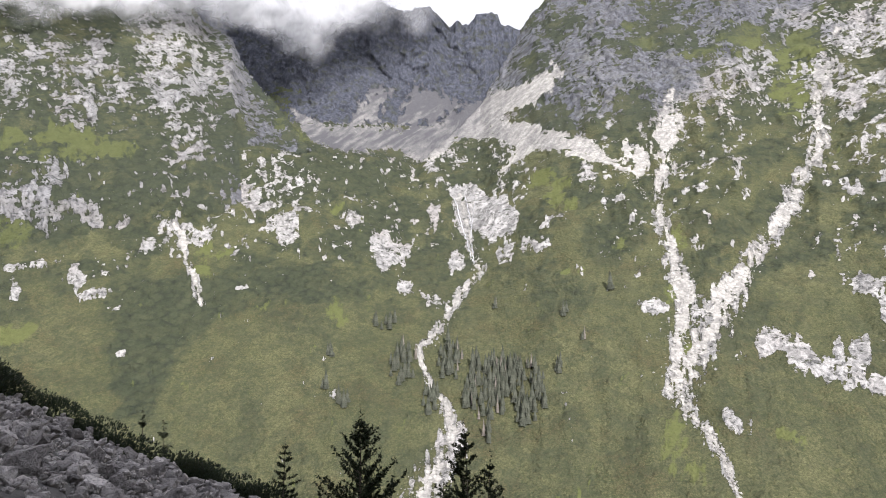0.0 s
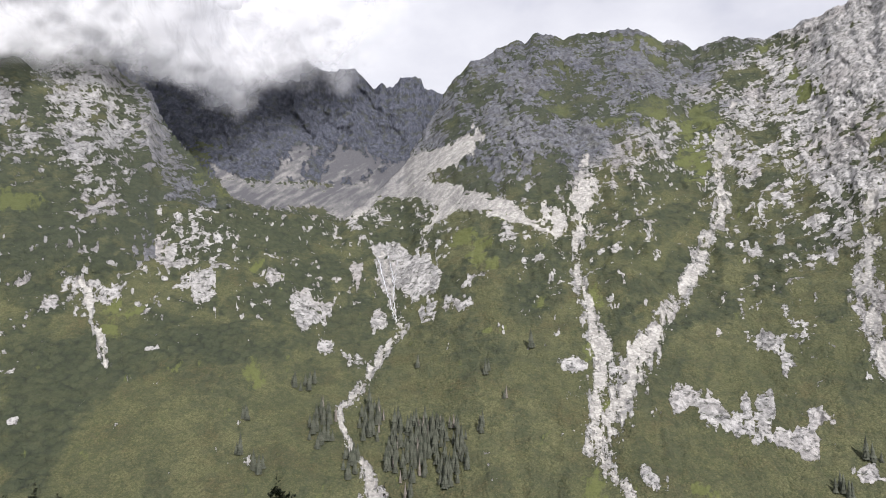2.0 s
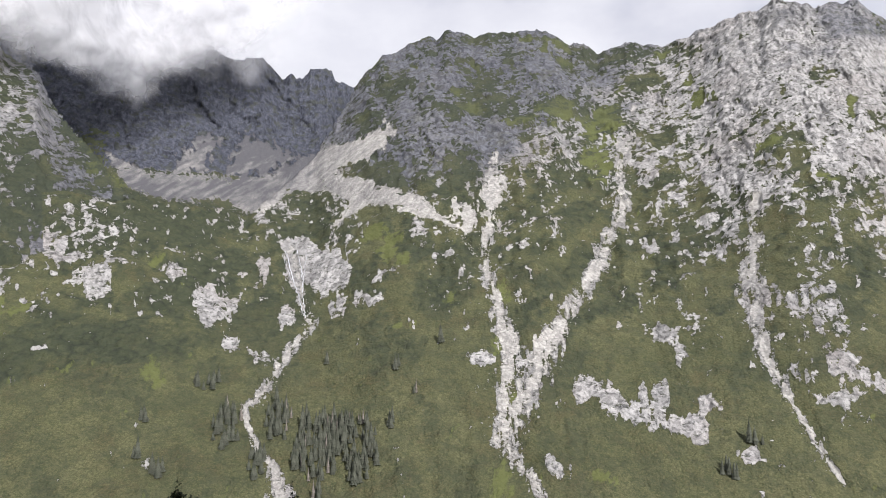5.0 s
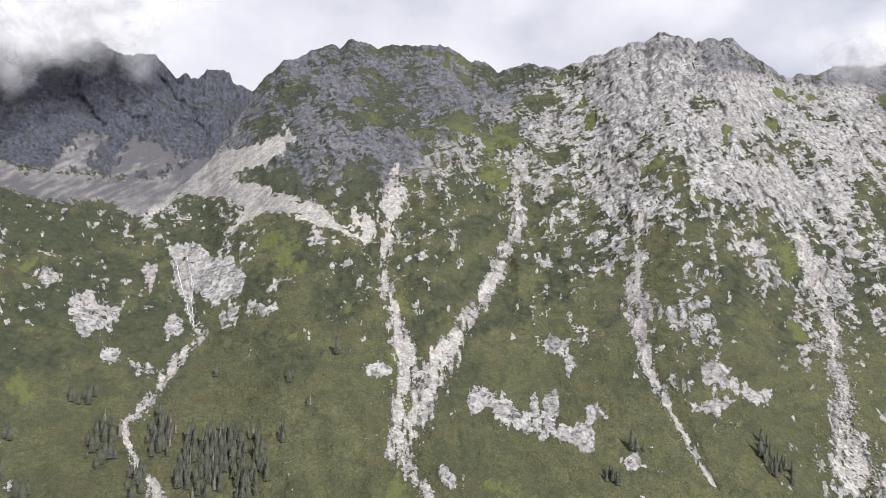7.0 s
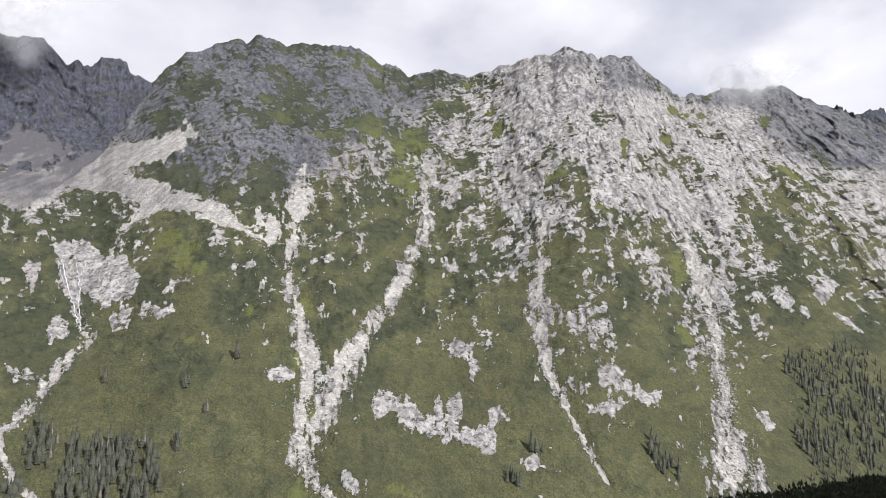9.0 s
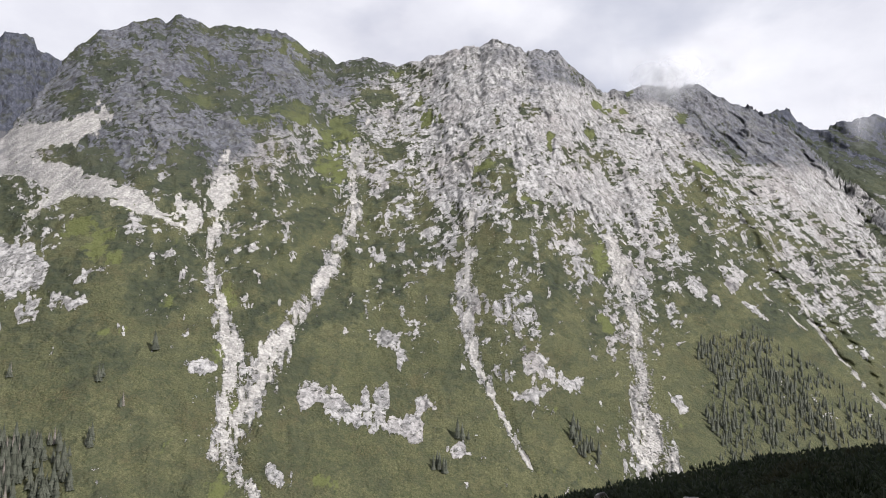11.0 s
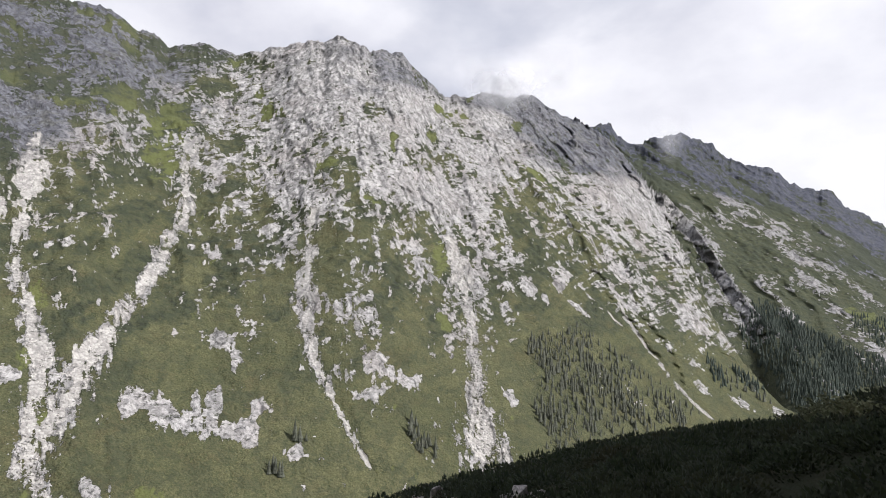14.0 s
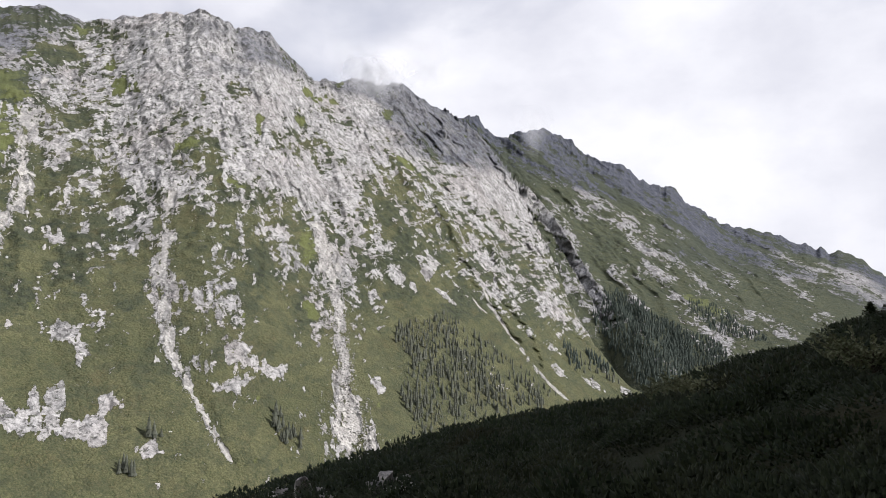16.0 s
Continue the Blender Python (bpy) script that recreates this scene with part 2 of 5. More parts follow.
# outcrops and meadows: (east, north, half width across the slope, along it)
OUTCROPS_A = [
    (-64, 816, 23.9, 47.7), (61, 898, 40.6, 71.1), (76, 796, 13.4, 23.7), (105, 784, 23.8, 14.1), (-253, 872, 21.2, 24.1), (-194, 819, 21.1, 26.4),
    (-222, 848, 16.1, 10.7), (-114, 857, 11.6, 16.2), (-173, 850, 14.5, 9.8), (-43, 750, 12.5, 14), (-13, 730, 13.4, 13.7), (17, 805, 12.1, 20.7),
    (-11, 907, 11.4, 37.1), (-463, 745, 43.9, 22.3), (-453, 788, 12.1, 31.7), (-417, 770, 29.2, 5.8), (-381, 701, 10, 21.2), (-353, 686, 19.3, 7.4),
    (-329, 674, 8.8, 5.2), (-432, 700, 34.3, 6.8), (-306, 799, 18.6, 9.3), (-279, 791, 16.8, 22.6),]
OUTCROPS_B = [
    (-331, 764, 9.7, 17.4), (-371, 781, 8.7, 6.9), (-398, 770, 14.5, 5.2), (-422, 666, 5.9, 12.7), (203, 648, 20.4, 11.2), (167, 681, 4.1, 7.3),
    (299, 592, 24.3, 16.7), (315, 566, 24.9, 16.9), (335, 557, 15.2, 21.5), (348, 541, 16.1, 9), (395, 643, 18.9, 14.8), (465, 773, 12, 10.2),
    (500, 775, 11.6, 16.4), (222, 526, 7.6, 10.4), (237, 522, 4.3, 8.5), (215, 816, 5.6, 8.1), (-299, 627, 4.6, 3.6), (-213, 719, 7.5, 3.9),
    (-325, 897, 9.6, 6.6), (-126, 796, 8.1, 8.1), (403, 642, 15.2, 15.5), (404, 613, 8.6, 16),]
OUTCROPS_C = [
    (297, 590, 27.6, 15.2), (313, 563, 19.4, 9.2), (360, 537, 22.7, 12.7), (390, 551, 11.3, 9.4), (346, 566, 7.8, 17.9), (389, 499, 11.6, 5.5),
    (538, 545, 15.3, 9.7), (543, 522, 37.7, 12.1), (483, 519, 14.2, 6.2), (481, 541, 12.1, 10.1), (466, 771, 9, 11), (501, 776, 6.9, 14.4),
    (225, 520, 9.5, 8.4), (980, 568, 18.9, 41.9), (883, 565, 17.5, 23.3), (893, 548, 12.2, 11.4), (530, 605, 10.7, 9.4), (574, 603, 8.3, 6.1),
    (682, 467, 10.4, 10.8), (517, 625, 27.1, 19.4), (673, 580, 8.9, 8.9), (955, 522, 18.2, 9.9),]
OUTCROPS_D = [
    (360, 662, 3.1, 10.5), (806, 614, 27.1, 40.5), (1183, 350, 24.7, 25.2), (1113, 392, 15.8, 22.1), (1230, 302, 14.8, 29.2), (1678, 454, 29, 83),
    (1722, 420, 23.7, 39.1), (1163, 496, 12.7, 52.8), (1129, 515, 10.4, 44.8), (981, 561, 11.3, 29),]
OUTCROPS = OUTCROPS_A + OUTCROPS_B + OUTCROPS_C + OUTCROPS_D
MEADOWS_A = [
    (-108, 693, 10.5, 20.7), (-263, 770, 20.4, 14.2), (-263, 744, 13.2, 16.8), (-396, 625, 22.2, 12.5), (-464, 723, 20.1, 8), (-483, 840, 48.5, 16.4),
    (215, 596, 7.4, 8.5), (175, 515, 8.2, 22.2), (179, 485, 10.4, 9.4), (257, 508, 11.4, 6.2), (146, 869, 14.7, 29.9), (155, 822, 11.2, 16.7),
    (195, 740, 8.9, 8.6), (130, 720, 4.9, 6.7), (221, 660, 5.8, 11.5), (196, 916, 15.6, 12.2), (-395, 1610, 55.3, 42.6), (537, 1070, 20, 53.2),
    (501, 974, 27.4, 24.3), (586, 1100, 27, 75.4), (528, 1055, 19.7, 39.5), (522, 1154, 38.1, 21.5),]
MEADOWS_B = [
    (422, 1098, 49.1, 18.9), (487, 1126, 51.2, 20.8), (507, 980, 27.6, 53.3), (134, 906, 18.4, 19.5), (253, 729, 9, 17.4), (755, 639, 11.6, 32.7),
    (702, 725, 13.5, 11.4), (729, 1036, 10.6, 41.3), (686, 814, 17.8, 13), (1170, 729, 29.9, 16.8), (970, 840, 10.7, 27.9), (670, 557, 10.2, 14),
    (2110, 284, 53.3, 46.9),]
MEADOWS = MEADOWS_A + MEADOWS_B
# height at which bare rock begins, by bearing
rock_line = line([(-32.9, 136), (-29, 160), (-24, 165), (-18.6, 161), (-14.7, 200), (-13, 150), (-2, 165), (2.2, 229), (5.5, 192), (9.5, 184), (13.3, 191), (17, 122), (19.8, 116), (22.6, 150), (25.4, 208), (27.4, 213), (29.3, 165), (31.3, 105), (35.1, 100), (38.5, 95), (42.2, 87), (45.4, 98), (48, 88), (51.5, 79), (53.5, 99), (56, 153), (58.8, 194), (61.6, 131), (63.2, 82)])
# height angle above which cloud shade is put into the lichened rock's colour, by bearing
shade_line = line([(-10, 12), (-2, 12.8), (1, 13.2), (9.3, 11.9), (17.1, 11.8), (20.8, 13.8), (25, 16.4), (29.2, 17.8), (32.8, 17.8), (35, 19.2), (38.2, 21.4), (43.0, 19.6), (47.5, 17.2), (50.5, 16.2), (52, 15.8), (57.6, 13.8), (62.4, 13.5), (66, 11.7), (70, 9.5)])
# stands of spruce: (east, north, half width across, along, how many)
STANDS_A = [
    (9, 637, 13.8, 28, 16), (44, 609, 24.5, 28.2, 30), (64, 588, 23.7, 32.2, 34), (37, 586, 19.6, 24.3, 24), (73, 557, 12.2, 13.9, 10), (-36, 631, 13.7, 27, 16),
    (-43, 615, 6.2, 14.2, 4), (-12, 589, 7.9, 19.2, 9), (-58, 687, 12.7, 8.4, 5), (-106, 638, 4.3, 5.6, 2), (-103, 597, 4, 5, 2), (-85, 582, 5.9, 4.9, 3),
    (102, 598, 5.1, 6.1, 3), (119, 662, 3.4, 4.4, 2), (56, 702, 2.9, 3.4, 1), (128, 627, 3.2, 2.8, 2), (35, 545, 4.6, 8.3, 4), (168, 685, 2.9, 6.1, 1),]
STANDS_B = [
    (513, 466, 9.3, 20.2, 9), (523, 455, 8.1, 8.4, 4), (403, 508, 7.6, 4.8, 3), (361, 487, 10.1, 6.3, 3), (789, 491, 17.1, 35.2, 14), (783, 465, 18.3, 34.5, 14),
    (861, 469, 29.5, 39.3, 22), (859, 432, 35.3, 38.9, 30), (785, 428, 25.4, 40.8, 26), (878, 406, 35.5, 35.3, 28), (717, 430, 20.9, 21.5, 16), (956, 386, 29.3, 26.5, 16),
    (928, 447, 20.6, 25.5, 8), (1272, 338, 22, 24.6, 6), (1227, 373, 21.4, 37.9, 8),]
FAR_WOODS = [
    (1736, 341, 73.8, 130, 230), (1795, 423, 52.4, 115.2, 130), (1725, 261, 72.8, 96.1, 200), (1837, 477, 38, 104.6, 60), (2026, 259, 68.2, 97.5, 70), (1935, 193, 81.2, 57.2, 60),
    (1628, 296, 35.9, 54.7, 60), (1207, 398, 17, 46.4, 20), (1307, 374, 27.2, 34.3, 30),]


# ---- the land as one sheet ----
def course_field(x, y, nodes):
    """1 in the middle of a course of stones, 0 at its edge, negative outside."""
    best = np.full(x.shape, -4.0)
    for (ax, ay, aw), (bx, by, bw) in zip(nodes, nodes[1:]):
        pad = 5 * max(aw, bw)
        near = np.nonzero((x > min(ax, bx) - pad) & (x < max(ax, bx) + pad) & (y > min(ay, by) - pad) & (y < max(ay, by) + pad))[0]
        if not len(near):
            continue
        px, py = x[near], y[near]
        dx, dy = bx - ax, by - ay
        t = np.clip(((px - ax) * dx + (py - ay) * dy) / (dx * dx + dy * dy + 1e-6), 0, 1)
        d = np.hypot(px - ax - t * dx, py - ay - t * dy)
        best[near] = np.maximum(best[near], 1 - d / (aw + t * (bw - aw)))
    return best


def patch_field(x, y, patches):
    best = np.full(x.shape, -1.0)
    for cx, cy, a, b in patches:
        pad = 2.2 * max(a, b)
        near = np.nonzero((np.abs(x - cx) < pad) & (np.abs(y - cy) < pad))[0]
        if not len(near):
            continue
        c = math.hypot(cx, cy)
        rx, ry = cx / c, cy / c
        dx, dy = x[near] - cx, y[near] - cy
        d = np.hypot((dx * ry - dy * rx) / a, (dx * rx + dy * ry) / b)
        best[near] = np.maximum(best[near], 1 - d)
    return best


COLS, ROWS = 1560, 530
bearings = np.concatenate([np.linspace(-38.5, 98.5, COLS), np.linspace(98.5, 321.5, 92)[1:-1]])
bearings = np.where(bearings > 180, bearings - 360, bearings)


def ranges():
    """Ranges of the sheet's rings for each bearing, closest together where the land rises to the eye."""
    fine = np.geomspace(0.8, 4990, 2600)
    cdf = []
    for az in bearings[::4]:
        z = land(np.full_like(fine, az), fine).max(0)
        el = np.degrees(np.arctan2(z, fine))
        top = np.maximum.accumulate(np.concatenate([[-60], el[:-1]]))
        gain = np.clip(el - top, 0, 1.0)
        gain[fine < 300] *= 0.04
        gain[fine < 3] *= 0.3
        w = gain + 0.0004 + 0.0025 * (fine > 350) * np.gradient(np.log(fine)) / 0.003 * 0.3
        c = np.cumsum(w)
        cdf.append(c / c[-1])
    cdf = np.array(cdf)
    pad = np.concatenate([cdf[-8:], cdf, cdf[:8]])
    cdf = np.mean([pad[i:i + len(cdf)] for i in range(4, 13)], 0)
    q = np.linspace(0, 1, ROWS)
    rows = np.array([np.interp(q, c, np.log(fine)) for c in cdf])
    at = np.arange(len(bearings)) / 4
    lo = np.minimum(at.astype(int), len(rows) - 1)
    hi = np.minimum(lo + 1, len(rows) - 1)
    f = (at - lo)[:, None]
    return np.exp(rows[lo] * (1 - f) + rows[hi] * f)


def slant(az):
    """How far ribs lean to the right as they fall."""
    return 0.12 + 0.6 * step(38, 66, az)


def area(az, el, corners, pad=1.2):
    """Degrees inside the outline (positive) or outside it (negative, to -pad), by bearing and height angle."""
    k = np.array(corners, float)
    out = np.full(az.shape, -pad)
    near = np.nonzero((az > k[:, 0].min() - pad) & (az < k[:, 0].max() + pad) & (el > k[:, 1].min() - pad) & (el < k[:, 1].max() + pad))[0]
    if not len(near):
        return out
    px, py = az[near], el[near]
    best, inside = np.full(px.shape, 9.0), np.zeros(px.shape, bool)
    for (ax, ay), (bx, by) in zip(k, np.roll(k, -1, 0)):
        dx, dy = bx - ax, by - ay
        t = np.clip(((px - ax) * dx + (py - ay) * dy) / (dx * dx + dy * dy + 1e-9), 0, 1)
        best = np.minimum(best, np.hypot(px - ax - t * dx, py - ay - t * dy))
        if ay != by:
            inside ^= ((py > ay) != (py > by)) & (px < ax + (py - ay) * dx / dy)
    out[near] = np.maximum(np.where(inside, best, -best), -pad)
    return out


# loose stones of the hanging valley: its floor, the fan that spills out of it, and the fans under the headwall
BASIN = [(-12.7, 11.5), (-10.1, 10.3), (-7.0, 10.1), (-3.5, 10.2), (-0.4, 10.9), (2.4, 12.1), (4.6, 13.0), (6.8, 13.6), (7.3, 12.6), (5.8, 11.7), (4.6, 10.5),
         (3.0, 9.5), (1.0, 8.9), (-0.9, 7.4), (-2.3, 7.4), (-3.7, 8.3), (-6.9, 8.0), (-10.5, 8.5), (-11.7, 9.7)]
APRON = [(2.5, 9.3), (4.6, 10.8), (7.3, 10.6), (9.2, 9.8), (12.1, 9.2), (13.8, 7.6), (16.1, 6.7), (16.9, 6.1), (14.9, 6.5), (12.1, 7.3), (9.7, 8.1), (8.0, 8.3), (6.8, 7.6),
         (5.8, 6.9), (4.8, 6.0), (5.0, 6.9), (6.1, 8.0), (5.7, 8.9), (4.2, 9.3)]
FANS = [[(-6.1, 13.1), (-4.0, 13.5), (-4.9, 11.9), (-5.8, 10.2), (-8.3, 10.4), (-7.0, 11.8)],
        [(-2.4, 13.8), (-0.4, 13.0), (2.4, 12.1), (-0.4, 10.7), (-4.2, 10.2), (-3.5, 11.9)],
        [(4.6, 12.6), (9.5, 15.2), (10.0, 14.4), (7.4, 11.6), (5.6, 11.4)]]
LOBES = [[(14.7, 8.8), (16.8, 7.8), (16.8, 6.6), (16.1, 6.4), (14.9, 7.6)], [(18.1, 10.9), (19.3, 11.0), (19.2, 8.4), (18.1, 6.4), (17.2, 7.4), (17.2, 9.3)]]
# bare rock steps on the lower slopes, by bearing and height angle
STEPS_A = [[(0.6, 5.4), (2.5, 5.7), (5.4, 4.0), (6.6, 3.1), (5.9, 1.2), (4.0, 0.9), (2.5, 1.4), (2.1, 0.2), (1.1, 2.1)],
           [(-5.4, 1.1), (-4.7, 1.8), (-4.0, 0.7), (-2.5, 0.2), (-2.9, -0.7), (-4.5, -1.6), (-5.6, -1.4), (-5.9, -0.5)],
           [(-4.0, -2.6), (-3.3, -3.0), (-2.3, -3.7), (-3.3, -3.9)],
           [(-2.1, -3.3), (-0.2, -4.5), (-0.9, -4.9), (-2.0, -4.1)],
           [(4.8, 0.2), (5.4, 0.8), (6.2, 0.2), (5.2, -0.9)],
           [(6.5, 1.2), (9.0, 0.7), (8.7, -0.0), (7.3, -0.2)],
           [(-17.1, 5.2), (-16.6, 5.0), (-15.4, 4.0), (-15.1, 3.1), (-16.1, 3.3), (-17.1, 4.1)],
           [(-14.0, 1.5), (-13.4, 2.7), (-12.0, 1.3), (-12.7, 0.6), (-14.0, 0.9)]]
STEPS_B = [[(24.6, -7.1), (25.3, -5.9), (26.3, -5.9), (26.7, -7.3), (25.1, -8.4)],
           [(26.8, -8.0), (27.6, -5.7), (28.1, -7.0), (29.6, -8.2), (29.8, -9.7), (27.7, -8.8)],
           [(29.8, -6.8), (30.4, -6.2), (30.8, -7.7), (30.0, -8.8)],
           [(31.0, -7.2), (32.1, -5.9), (32.4, -7.7), (31.5, -9.5), (30.8, -9.0)],
           [(31.5, -9.7), (32.9, -8.8), (35.2, -9.4), (35.2, -11.0), (32.9, -10.3)],
           [(34.5, -7.6), (35.4, -6.9), (36.0, -8.1), (34.7, -8.8)],
           [(30.9, -2.2), (31.6, -1.5), (32.8, -2.4), (32.6, -3.2), (31.2, -3.1)],
           [(32.7, -3.2), (33.5, -3.0), (34.2, -4.5), (33.3, -4.6)]]
STEPS_C = [[(43.2, -4.0), (44.1, -3.3), (45.7, -4.0), (45.0, -5.1), (43.4, -5.6)],
           [(45.9, -5.5), (48.5, -5.2), (48.1, -6.7), (46.1, -6.5)],
           [(42.5, -7.3), (43.4, -6.3), (45.7, -6.5), (44.3, -7.6)],
           [(22.2, -12.2), (23.4, -12.8), (23.7, -13.7), (22.6, -13.5)],
           [(37.0, -11.2), (38.4, -10.6), (39.1, -11.9), (37.5, -12.2)],
           [(59.2, 2.1), (59.7, 4.0), (60.6, 3.0), (60.5, 1.5), (59.6, 1.3)],
           [(30.6, 4.7), (31.6, 5.0), (31.7, 4.0), (30.8, 4.0)],
           [(40.8, 0.3), (41.7, 0.5), (41.8, -0.5), (40.9, -0.5)]]
# open grass beside the hanging valley
LAWNS = [[(-14.2, 12.2), (-13.4, 12.0), (-11.0, 8.7), (-12.0, 8.6)], [(-33, 8.8), (-28.5, 9.2), (-24.5, 7.8), (-27, 7.0), (-33, 7.6)]]
# dense dark dwarf pine
THICKETS = [[(-24, 12.0), (-19.0, 13.0), (-16.5, 9.6), (-14.0, 8.6), (-17, 7.0), (-22, 8.6)], [(-27, 8.6), (-21.5, 8.8), (-21.5, 5.8), (-26, 5.4)], [(-14, 8.2), (-4.5, 8.0), (-2.0, 6.4), (-5, 4.2), (-13, 4.2), (-18, 5.6)],
            [(-26.5, -1.8), (-21.2, -1.7), (-14.1, -2.5), (-19.2, -5.7), (-22.0, -8.8), (-22.9, -13.3), (-25.9, -12.9)],
            [(-17.4, -0.5), (-10.3, -1.4), (-4.9, -2.6), (-8.9, -4.8), (-15.3, -3.7)],
            [(-26.8, 5.0), (-23.7, 5.5), (-22.9, 3.1), (-24.6, 1.0), (-26.6, 1.0)],
            [(-1.0, 7.2), (4.6, 8.6), (5.2, 7.4), (3.0, 6.5)], [(-6, 4.2), (-1.5, 5.5), (-2.5, 0.5), (-7, -1.5), (-11, 0.5)]]


def cover_fields(az, el, r, x, y, z, form):
    """Rock, stones and meadow, each above 0.5 where it covers the ground; how deep the courses of stones are cut; how craggy; how dense the pine."""
    u = np.radians(az) * 1200
    lean = u + slant(az) * z
    wob = fbm(x / 30, y / 30, z / 30, 4, 11, 0.6) - 0.5
    drip = fbm(u / 7, z / 20, r / 40, 3, 15, 0.6) - 0.5          # fringes that run down the slope
    rib = fbm(lean / 12, z / 30, r / 200, 5, 21, 0.68) - 0.5                        # upright ribs
    ledge = fbm((u + 0.6 * z) / 20, (z - 0.35 * u) / 5.5, r / 80, 4, 25, 0.66) - 0.5   # bushes on sloping ledges
    course = np.full(x.shape, -4.0)
    for nodes in COURSES:
        course = np.maximum(course, course_field(x, y, nodes))
    stones = 0.5 + 0.5 * np.clip(0.9 * course - 0.56 + 1.3 * wob + 1.6 * drip + 1.3 * rib, -1, 1)
    cut = step(-3.6, 0.9, course)
    broad = fbm(lean / 70, z / 90, r / 400, 3, 27, 0.5) - 0.5
    full = np.where(form == 3, 0.04, 0.20 + 0.20 * step(30, 35, az) + 0.45 * step(180, 330, z) * step(33, 38, az))
    dens = np.clip((z - rock_line(az)) / 260, -1.3, full) - 0.22 * step(40, 34, az) * step(240, 170, z) - 0.14
    zone = dens + 2.3 * rib + 2.4 * ledge + 2.0 * broad + 0.5 * drip
    edge = step(-330, -130, z - wall_crest(az) * tilt(wall_even(az))) * step(59, 64, az) * (form == 2)
    zone = zone + 0.22 * edge
    spots = patch_field(x, y, OUTCROPS)
    patches = np.clip(spots, -1, 0.5) * 1.5 - 0.46 + 2.2 * rib + 2.0 * drip + 2.0 * ledge
    small = 7.5 * (fbm(u / 9, z / 9, r / 90, 3, 31) - 0.77) + 1.5 * drip - 0.9 * step(20, -70, z) + 0.45 * step(6, -4, az) * step(-1.5, 1, el) * step(8.5, 7, el)
    for outline in STEPS_A + STEPS_B + STEPS_C:
        patches = np.maximum(patches, 2.4 * np.minimum(area(az, el, outline), 0.35) - 0.12 + 2.2 * rib + 1.5 * drip + 1.0 * ledge)
    banks = 1.0 * np.clip(course, -3, 0.4) - 0.26 + 1.8 * rib + 1.6 * drip      # bare rock along the gullies
    rock = np.maximum(np.maximum(np.maximum(zone, patches), small), np.where(course > -2.5, banks, -1))
    top = np.where(form == 6, far_crest(az) * tilt(far_even(az)), mid_crest(az) * tilt(mid_rise(az)))
    far = 3.0 * (ridge((u + 0.42 * z) / 44 + 1.2 * wob, z / 190, r / 900, 4, 41) - 0.74) + 1.2 * ledge + 2.6 * rib + 1.4 * drip + 1.0 * step(-300, -120, z - top + 500 * broad) - 0.34
    rock = np.where(form == 6, far, rock)
    rock = np.where(form == 5, 0.35 + 2.0 * rib + 1.5 * ledge - 0.9 * step(-20, -110, z), rock)
    rock = np.where(form == 4, 0.8 + 2 * rib, rock)
    # the stony floor of the hanging valley, with rows of low bushes
    fray = 0.9 * wob + 0.8 * drip + 1.0 * ledge
    tussock = 9.0 * np.maximum(fbm((u - 0.8 * z) / 16, (z + 0.15 * u) / 4, r / 60, 3, 35) - 0.60, 0)
    floor = np.maximum(area(az, el, BASIN), area(az, el, APRON))
    stones = np.maximum(stones, 0.5 + 0.5 * np.clip(2.6 * floor + 1.3 * fray + 0.05 - tussock, -1, 1))
    for fan in FANS + LOBES:
        stones = np.maximum(stones, 0.5 + 0.5 * np.clip(1.5 * area(az, el, fan) + 3.0 * drip + 2.2 * rib - 0.1, -1, 1))
    rock = np.where((floor > -0.1) & (form != 4), rock - 1.2 * step(-0.1, 0.3, floor), rock)
    low = (form == 4) & (el < 10.4)
    rock = np.where(low, np.minimum(rock, -0.3), rock)
    rock = 0.5 + 0.5 * np.clip(rock, -1, 1)
    plots = patch_field(x, y, MEADOWS)
    meadow = 0.5 + 0.5 * np.clip(plots + step(-0.8, 0.1, plots) * (2.0 * wob + 1.6 * drip + 3.4 * ledge) - 0.22, -1.4, 1)
    meadow = np.maximum(meadow, 0.5 + 0.5 * np.clip(5 * (fbm(u / 40, z / 60, r / 300, 4, 51) - 0.70) - 2 + 2 * step(120, 330, z) * (form == 2), -1, 1))
    for lawn in LAWNS:
        meadow = np.maximum(meadow, 0.5 + 0.5 * np.clip(1.2 * area(az, el, lawn) + 3.2 * fray - 0.15, -1, 1))
    body = step(-0.3, 0.5, 0.7 * edge + np.clip((z - rock_line(az)) / 190, -1.4, 0.5) + 2.4 * (fbm(lean / 44, z / 60, r / 260, 2, 29) - 0.5))
    body = np.select([form == 4, form == 5, form == 6], [0.1 + 0.9 * step(10.2, 11.4, el), 1.0, 0.2], body)
    body = np.maximum(body * (1 - 0.7 * step(0.5, 0.7, meadow)) * (1 - 0.8 * step(-0.2, 0.3, floor)), 0.3 * step(-0.4, 0.5, spots))
    near = form == 0
    body = np.where(near, 0, body)
    talus = near * step(44, 41, r + 3 * wob) * step(-12.5, -14.5, az) * step(-80, -70, az)
    rock = rock - 0.6 * step(0.47, 0.62, meadow)
    pine = (0.25 + 0.42 * step(-120, 10, z)) * step(0.44, 0.56, fbm((u + 0.4 * z) / 55, (z - 0.3 * u) / 30, r / 260, 5, 93, 0.62) + 0.13 * step(-140, 40, z) - 0.10)
    for thicket in THICKETS:
        pine = np.maximum(pine, 0.85 * step(-0.9, 0.9, area(az, el, thicket) + 3.0 * wob + 2.6 * ledge))
